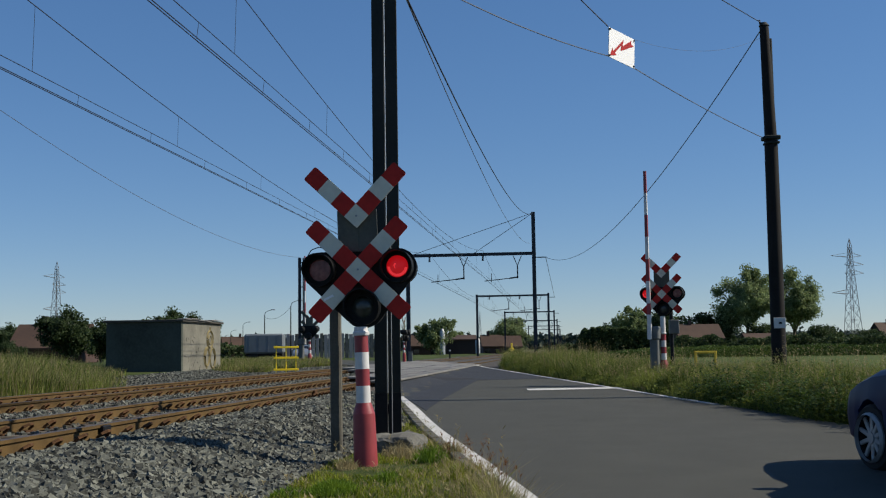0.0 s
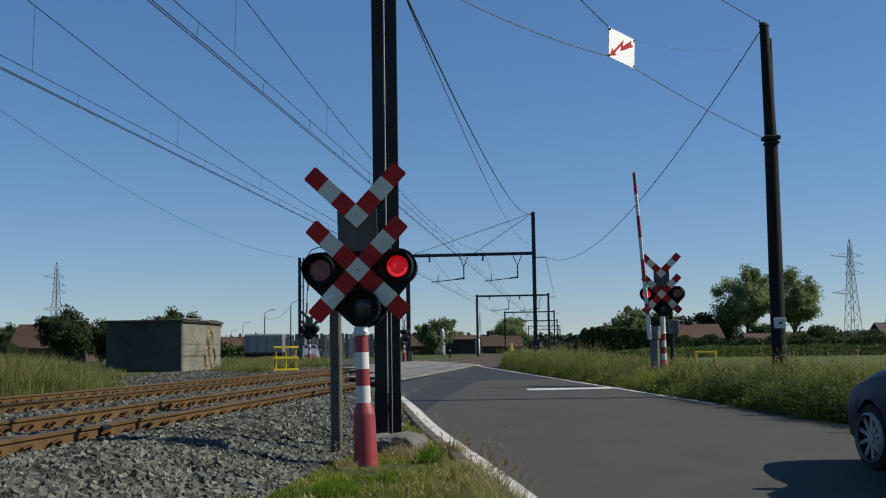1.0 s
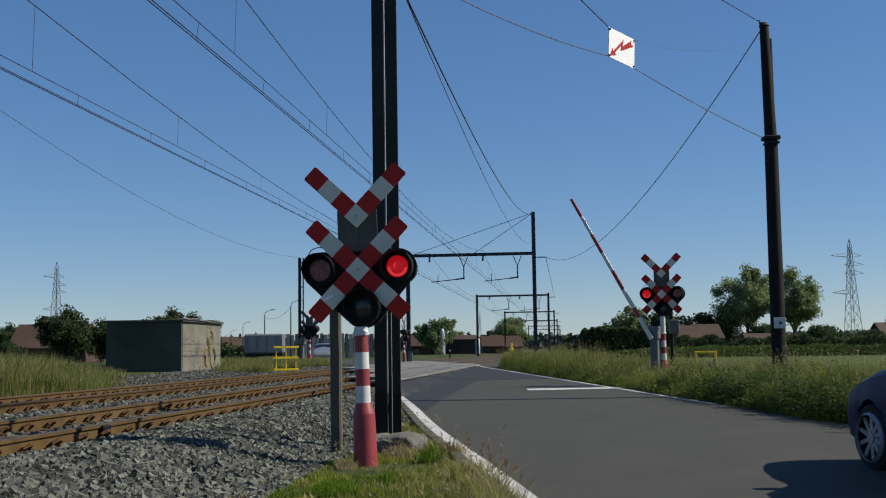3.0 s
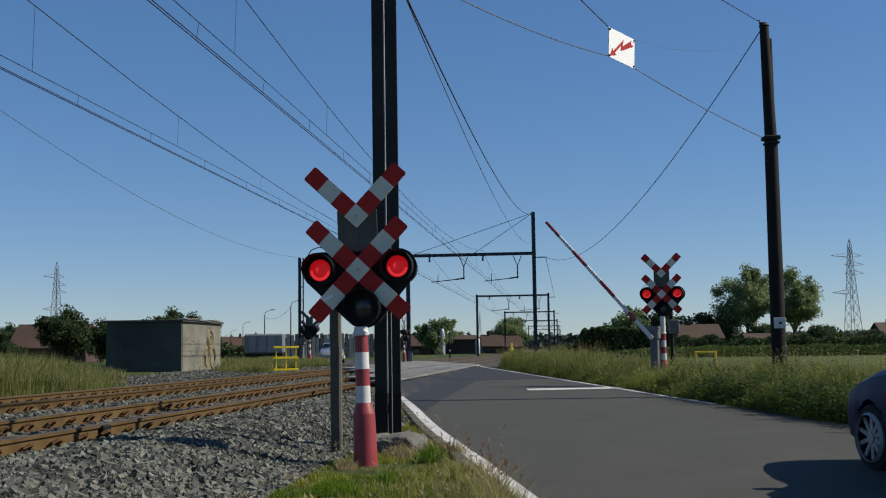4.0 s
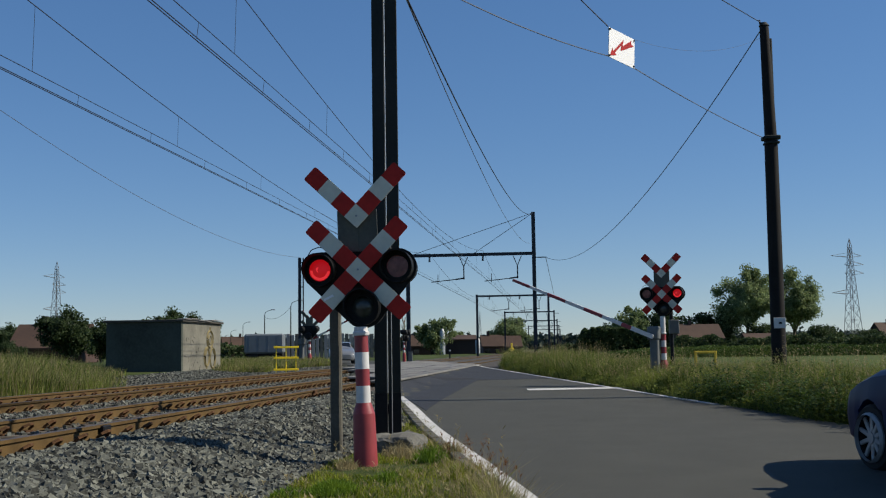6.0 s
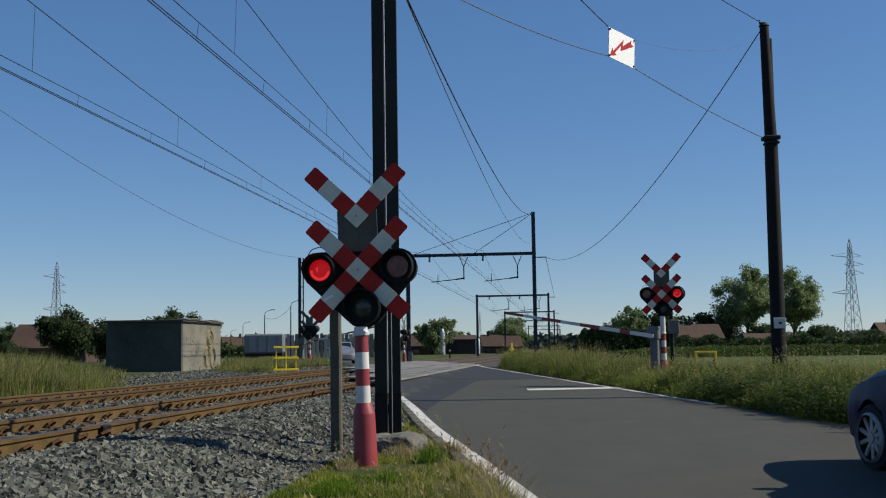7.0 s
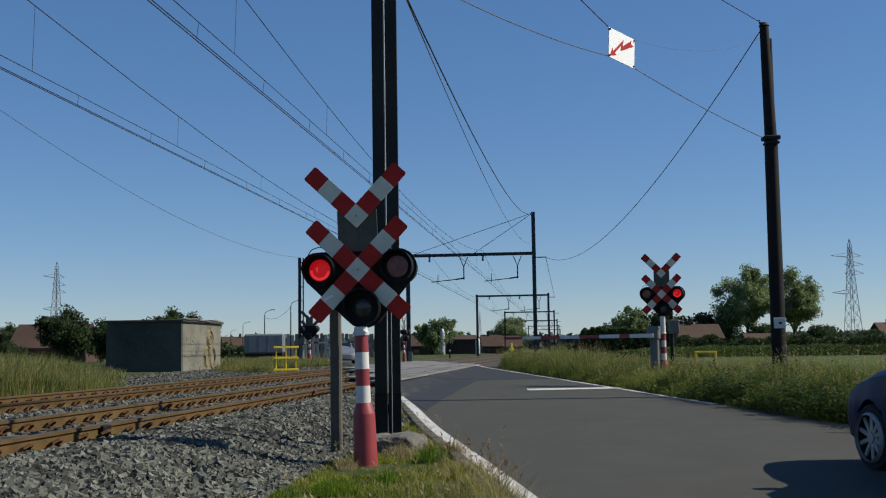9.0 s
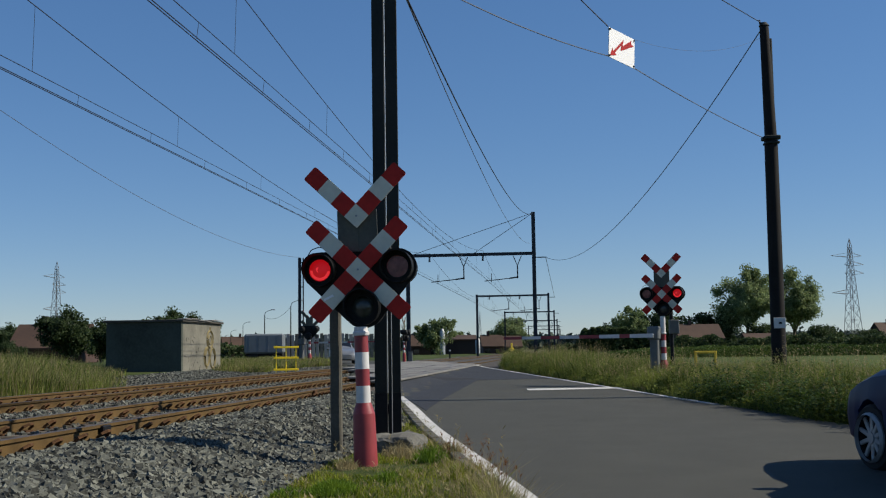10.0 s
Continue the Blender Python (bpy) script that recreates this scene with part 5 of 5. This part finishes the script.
lorry(pose(-20.9, 116, 0.5, 0, 0, 4))


def sheet_wall(m, length, h, label):
    root = thing("panel_wall", m, label, "wall")
    n = int(length / 0.45)
    for k in range(n):
        bm = B()
        box(bm, (k * 0.45 + 0.2, 0, h / 2), (0.37 + 0.04 * math.sin(k * 1.3), 0.18, h * (1 + 0.05 * math.sin(k * 2.3))), bev=0.03)
        part("panel", bm, PLASTER if k % 3 else CONCRETE, root, smooth=False)


sheet_wall(pose(-17.5, 120, 0.5, 0, 0, 3), 11.6, 2.75, "row of upright pale concrete panels behind the grass")


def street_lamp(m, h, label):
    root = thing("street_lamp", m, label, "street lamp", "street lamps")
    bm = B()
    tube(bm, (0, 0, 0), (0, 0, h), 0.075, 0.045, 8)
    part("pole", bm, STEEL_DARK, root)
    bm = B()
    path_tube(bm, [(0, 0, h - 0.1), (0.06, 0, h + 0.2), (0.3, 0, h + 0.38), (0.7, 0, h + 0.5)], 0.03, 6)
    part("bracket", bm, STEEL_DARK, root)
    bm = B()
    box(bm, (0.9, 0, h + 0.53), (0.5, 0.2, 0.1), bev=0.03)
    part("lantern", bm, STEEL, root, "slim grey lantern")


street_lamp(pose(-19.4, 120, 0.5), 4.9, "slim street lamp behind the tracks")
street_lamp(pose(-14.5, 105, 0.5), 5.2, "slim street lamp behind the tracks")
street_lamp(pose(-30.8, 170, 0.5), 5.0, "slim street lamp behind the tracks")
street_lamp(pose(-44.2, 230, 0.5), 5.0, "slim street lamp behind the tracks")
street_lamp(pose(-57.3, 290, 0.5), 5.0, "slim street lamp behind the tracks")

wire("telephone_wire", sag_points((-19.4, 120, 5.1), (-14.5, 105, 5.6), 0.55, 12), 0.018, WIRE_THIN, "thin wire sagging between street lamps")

_r = thing("feeder_mast", T(-8.75, 68.0, 0.4), "dark steel mast with two legs beyond the tracks", "mast")
for _x, _w in ((-0.09, 0.17), (0.13, 0.06)):
    _b = B()
    box(_b, (_x, 0, 3.35), (_w, 0.2, 6.7))
    part("leg", _b, PORTAL, _r, smooth=False)
_b = B()
for _k in range(5):
    box(_b, (0, 0, 0.4 + _k * 1.5), (0.2, 0.05, 0.06))
part("batten", _b, PORTAL, _r, smooth=False)


def pylon(m, h, label):
    root = thing("pylon", m, label, "pylon", "pylons")
    bm = B()
    w0, w1 = h * 0.056, h * 0.011

    def corner(t, sx, sy):
        w = w0 * (1 - t) ** 1.25 + w1
        return Vector((sx * w, sy * w, h * t))
    lv = [0, 0.13, 0.25, 0.36, 0.46, 0.55, 0.63, 0.70, 0.77, 0.83, 0.88, 0.93]
    r = h * 0.0024
    for sx in (-1, 1):
        for sy in (-1, 1):
            for a, b in zip(lv[:-1], lv[1:]):
                tube(bm, corner(a, sx, sy), corner(b, sx, sy), r, n=4)
            tube(bm, corner(0.93, sx, sy), (0, 0, h), r, n=4)
    for a, b in zip(lv[:-1], lv[1:]):
        for s in (-1, 1):
            for p, q in (((s, -1), (s, 1)), ((-1, s), (1, s))):
                tube(bm, corner(a, *p), corner(b, *q), r * 0.6, n=4)
                tube(bm, corner(a, *q), corner(b, *p), r * 0.6, n=4)
                tube(bm, corner(a, *p), corner(a, *q), r * 0.5, n=4)
    part("lattice_tower", bm, PYLON, root, "galvanised lattice tower", smooth=False)
    for t, ln, rn in ((0.84, 0.2, 0.12), (0.76, 0.06, 0.14), (0.68, 0.06, 0.14), (0.50, 0.2, 0.03)):
        bm = B()
        for s, n_ in ((-1, ln), (1, rn)):
            tip = Vector((s * n_ * h, 0, t * h))
            for sy in (-1, 1):
                tube(bm, corner(t - 0.012, s, sy), tip, r * 0.8, n=4)
                tube(bm, corner(t + 0.03, s, sy), tip, r * 0.6, n=4)
        part("cross_arm", bm, PYLON, root, smooth=False)


pylon(pose(154.7, 420, 0.2, 0, 0, 15), 41.3, "tall galvanised lattice pylon beyond the field")
pylon(pose(-209.9, 600, 0.2, 0, 0, 68), 52.0, "distant lattice pylon behind the houses")


pylon(pose(22.5, 700, 0.2, 0, 0, 84), 25.0, "slim distant lattice mast over the farm roofs")

# small things along the line
weeds("yellow_weeds", [(6.75 + 0.3 * math.sin(k * 2.3), 22.0 + 0.45 * k * 0.6, 0.75) for k in range(5)] + [(6.3, 27.2, 0.6), (7.4, 19.6, 0.7)], FLOWER, "yellow flowering weeds in the verge", 41)
_b = B()
lathe(_b, [(0.05, -0.05), (0.05, 0.78), (0.13, 0.8), (0.13, 0.92), (0.05, 0.94), (0.05, 1.18), (0.02, 1.2)], n=14)
tagged(part("marker_post", _b, YELLOW, None, m=T(3.75, 62.0, 0.45)), "short yellow marker post beside the line", "marker post")
_r = thing("delineator_post", T(0.5, 104.0, 0.45), "small dark roadside post with a pale top", "post")
_b = B()
box(_b, (0, 0, 0.35), (0.14, 0.1, 0.8), bev=0.01)
part("shaft", _b, STEEL_DARK, _r, smooth=False)
_b = B()
box(_b, (0, 0, 0.82), (0.145, 0.105, 0.13), bev=0.01)
part("top_band", _b, WHITE_POST, _r, "pale reflective band", smooth=False)
for _s, _l in ((11.9, "dark rail joint bond clamped on the rail"), (22.2, "rusty rail joint bond clamped on the rail")):
    _r = thing("rail_joint", track_pose(_s, D1 - 0.7535, RAIL_Z - 0.16), _l, "rail joint", "rail joints")
    for _x in (-0.05, 0.05):
        _b = B()
        box(_b, (_x, 0, 0.075), (0.06, 0.2, 0.14), bev=0.012)
        part("fishplate", _b, TAR if _s < 20 else CLIP, _r, smooth=False)

# ---- concrete panels of the crossing ----
def crossing_panels():
    root = thing("crossing_deck", Matrix.Identity(4), "pale concrete panels laid between the rails at the crossing", "crossing deck", kind="structure")
    shared = {}
    for d0, d1 in ((4.5, 5.08), (5.22, 6.58), (6.72, 7.84), (7.86, 8.98), (9.12, 10.48), (10.62, 11.25)):
        s = 24.0
        while s < 86:
            p = at_track(s + 0.75, (d0 + d1) / 2)
            if road_left(p.y) - 0.3 < p.x < road_right(p.y) + 0.3:
                m = track_pose(s + 0.75, (d0 + d1) / 2, 0.553)
                key = round(d1 - d0, 2)
                if key not in shared:
                    bm = B()
                    box(bm, (0, 0, -0.03), (d1 - d0, 1.48, 0.06), bev=0.012)
                    shared[key] = part("panel", bm, PANEL, root, m=m, smooth=False).data
                else:
                    o = new("panel", shared[key])
                    o.parent, o.matrix_basis = root, m
            s += 1.5


crossing_panels()


def kerb():
    root = thing("kerb", Matrix.Identity(4), "weathered concrete kerb stones along the road edge", "kerb", kind="structure")
    me = None
    for k in range(20):
        y = 8.0 + k * 0.9
        x = road_left(y) - 0.10
        m = T(x, y, road_z(x, y) - 0.08) @ Matrix.Rotation(radians(5.8), 4, "Z")
        if me is None:
            bm = B()
            box(bm, (0, 0, 0), (0.14, 0.88, 0.22), bev=0.015)
            me = part("kerb_stone", bm, POST_CONC, root, m=m, smooth=False).data
        else:
            o = new("kerb_stone", me)
            o.parent, o.matrix_basis = root, m


kerb()


# ---- what moves ----
PERIOD = 0.927
LEFT_ON, RIGHT_ON = (0.255, 0.55), (0.76, 0.48)       # first lighting and time alight


def glow_rows(place, on, lit):
    """A lamp warms up in a moment, shines, and cools a little more slowly."""
    marks = []
    t = on - 2 * PERIOD
    while t < 11:
        marks += [(t - 0.02, GLOW_BACK), (t + 0.07, GLOW_FRONT), (t + lit - 0.05, GLOW_FRONT), (t + lit + 0.09, GLOW_BACK)]
        t += PERIOD

    def at(q):
        for (a, va), (b, vb) in zip(marks[:-1], marks[1:]):
            if a <= q <= b:
                return va + (vb - va) * (q - a) / (b - a)
        return GLOW_BACK
    times = sorted({0.0, 10.0} | {round(a, 3) for a, _ in marks if 0 < a < 10})
    return [(q, place @ T(0, at(q), 0)) for q in times]


def motions():
    for sig, swap in ((near_glows, False), (far_glows, True), (back_glows, False), (back_glows2, True)):
        for k, (glow, place) in enumerate(sig):
            walk(glow, glow_rows(place, *(LEFT_ON if (k == 0) != swap else RIGHT_ON)))
    swing = [(0, 0), (0.5, 0.6), (1.0, 4), (1.5, 11), (2.0, 17), (2.5, 23.5), (2.7, 26), (3.3, 33.5), (3.8, 40), (4.2, 45), (4.6, 50), (5.0, 55.5), (5.5, 61.5), (5.7, 64), (6.3, 71.8), (6.8, 78), (7.2, 83), (7.5, 86.8), (7.8, 89.6), (8.2, 90.6), (8.6, 90), (10, 90)]
    for arm in (near_arm, far_arm):
        walk(arm, [(t, T(0, -0.07, 1.36) @ Matrix.Rotation(radians(90 - a), 4, "Y")) for t, a in swing])
    drive = [(0, 104.0), (1.5, 94.5), (2.7, 87.5), (3.8, 81.8), (4.6, 78.2), (5.2, 76.5), (5.7, 75.7), (6.4, 75.1), (7.0, 75.0), (10, 75.0)]
    rows = []
    for t, y in drive:
        x = -6.9 - 0.22 * (y - 75.0)
        rows.append((t, T(x, y, road_z(x, y)) @ Matrix.Rotation(radians(180 + 6), 4, "Z")))
    walk(white_car, rows)


motions()
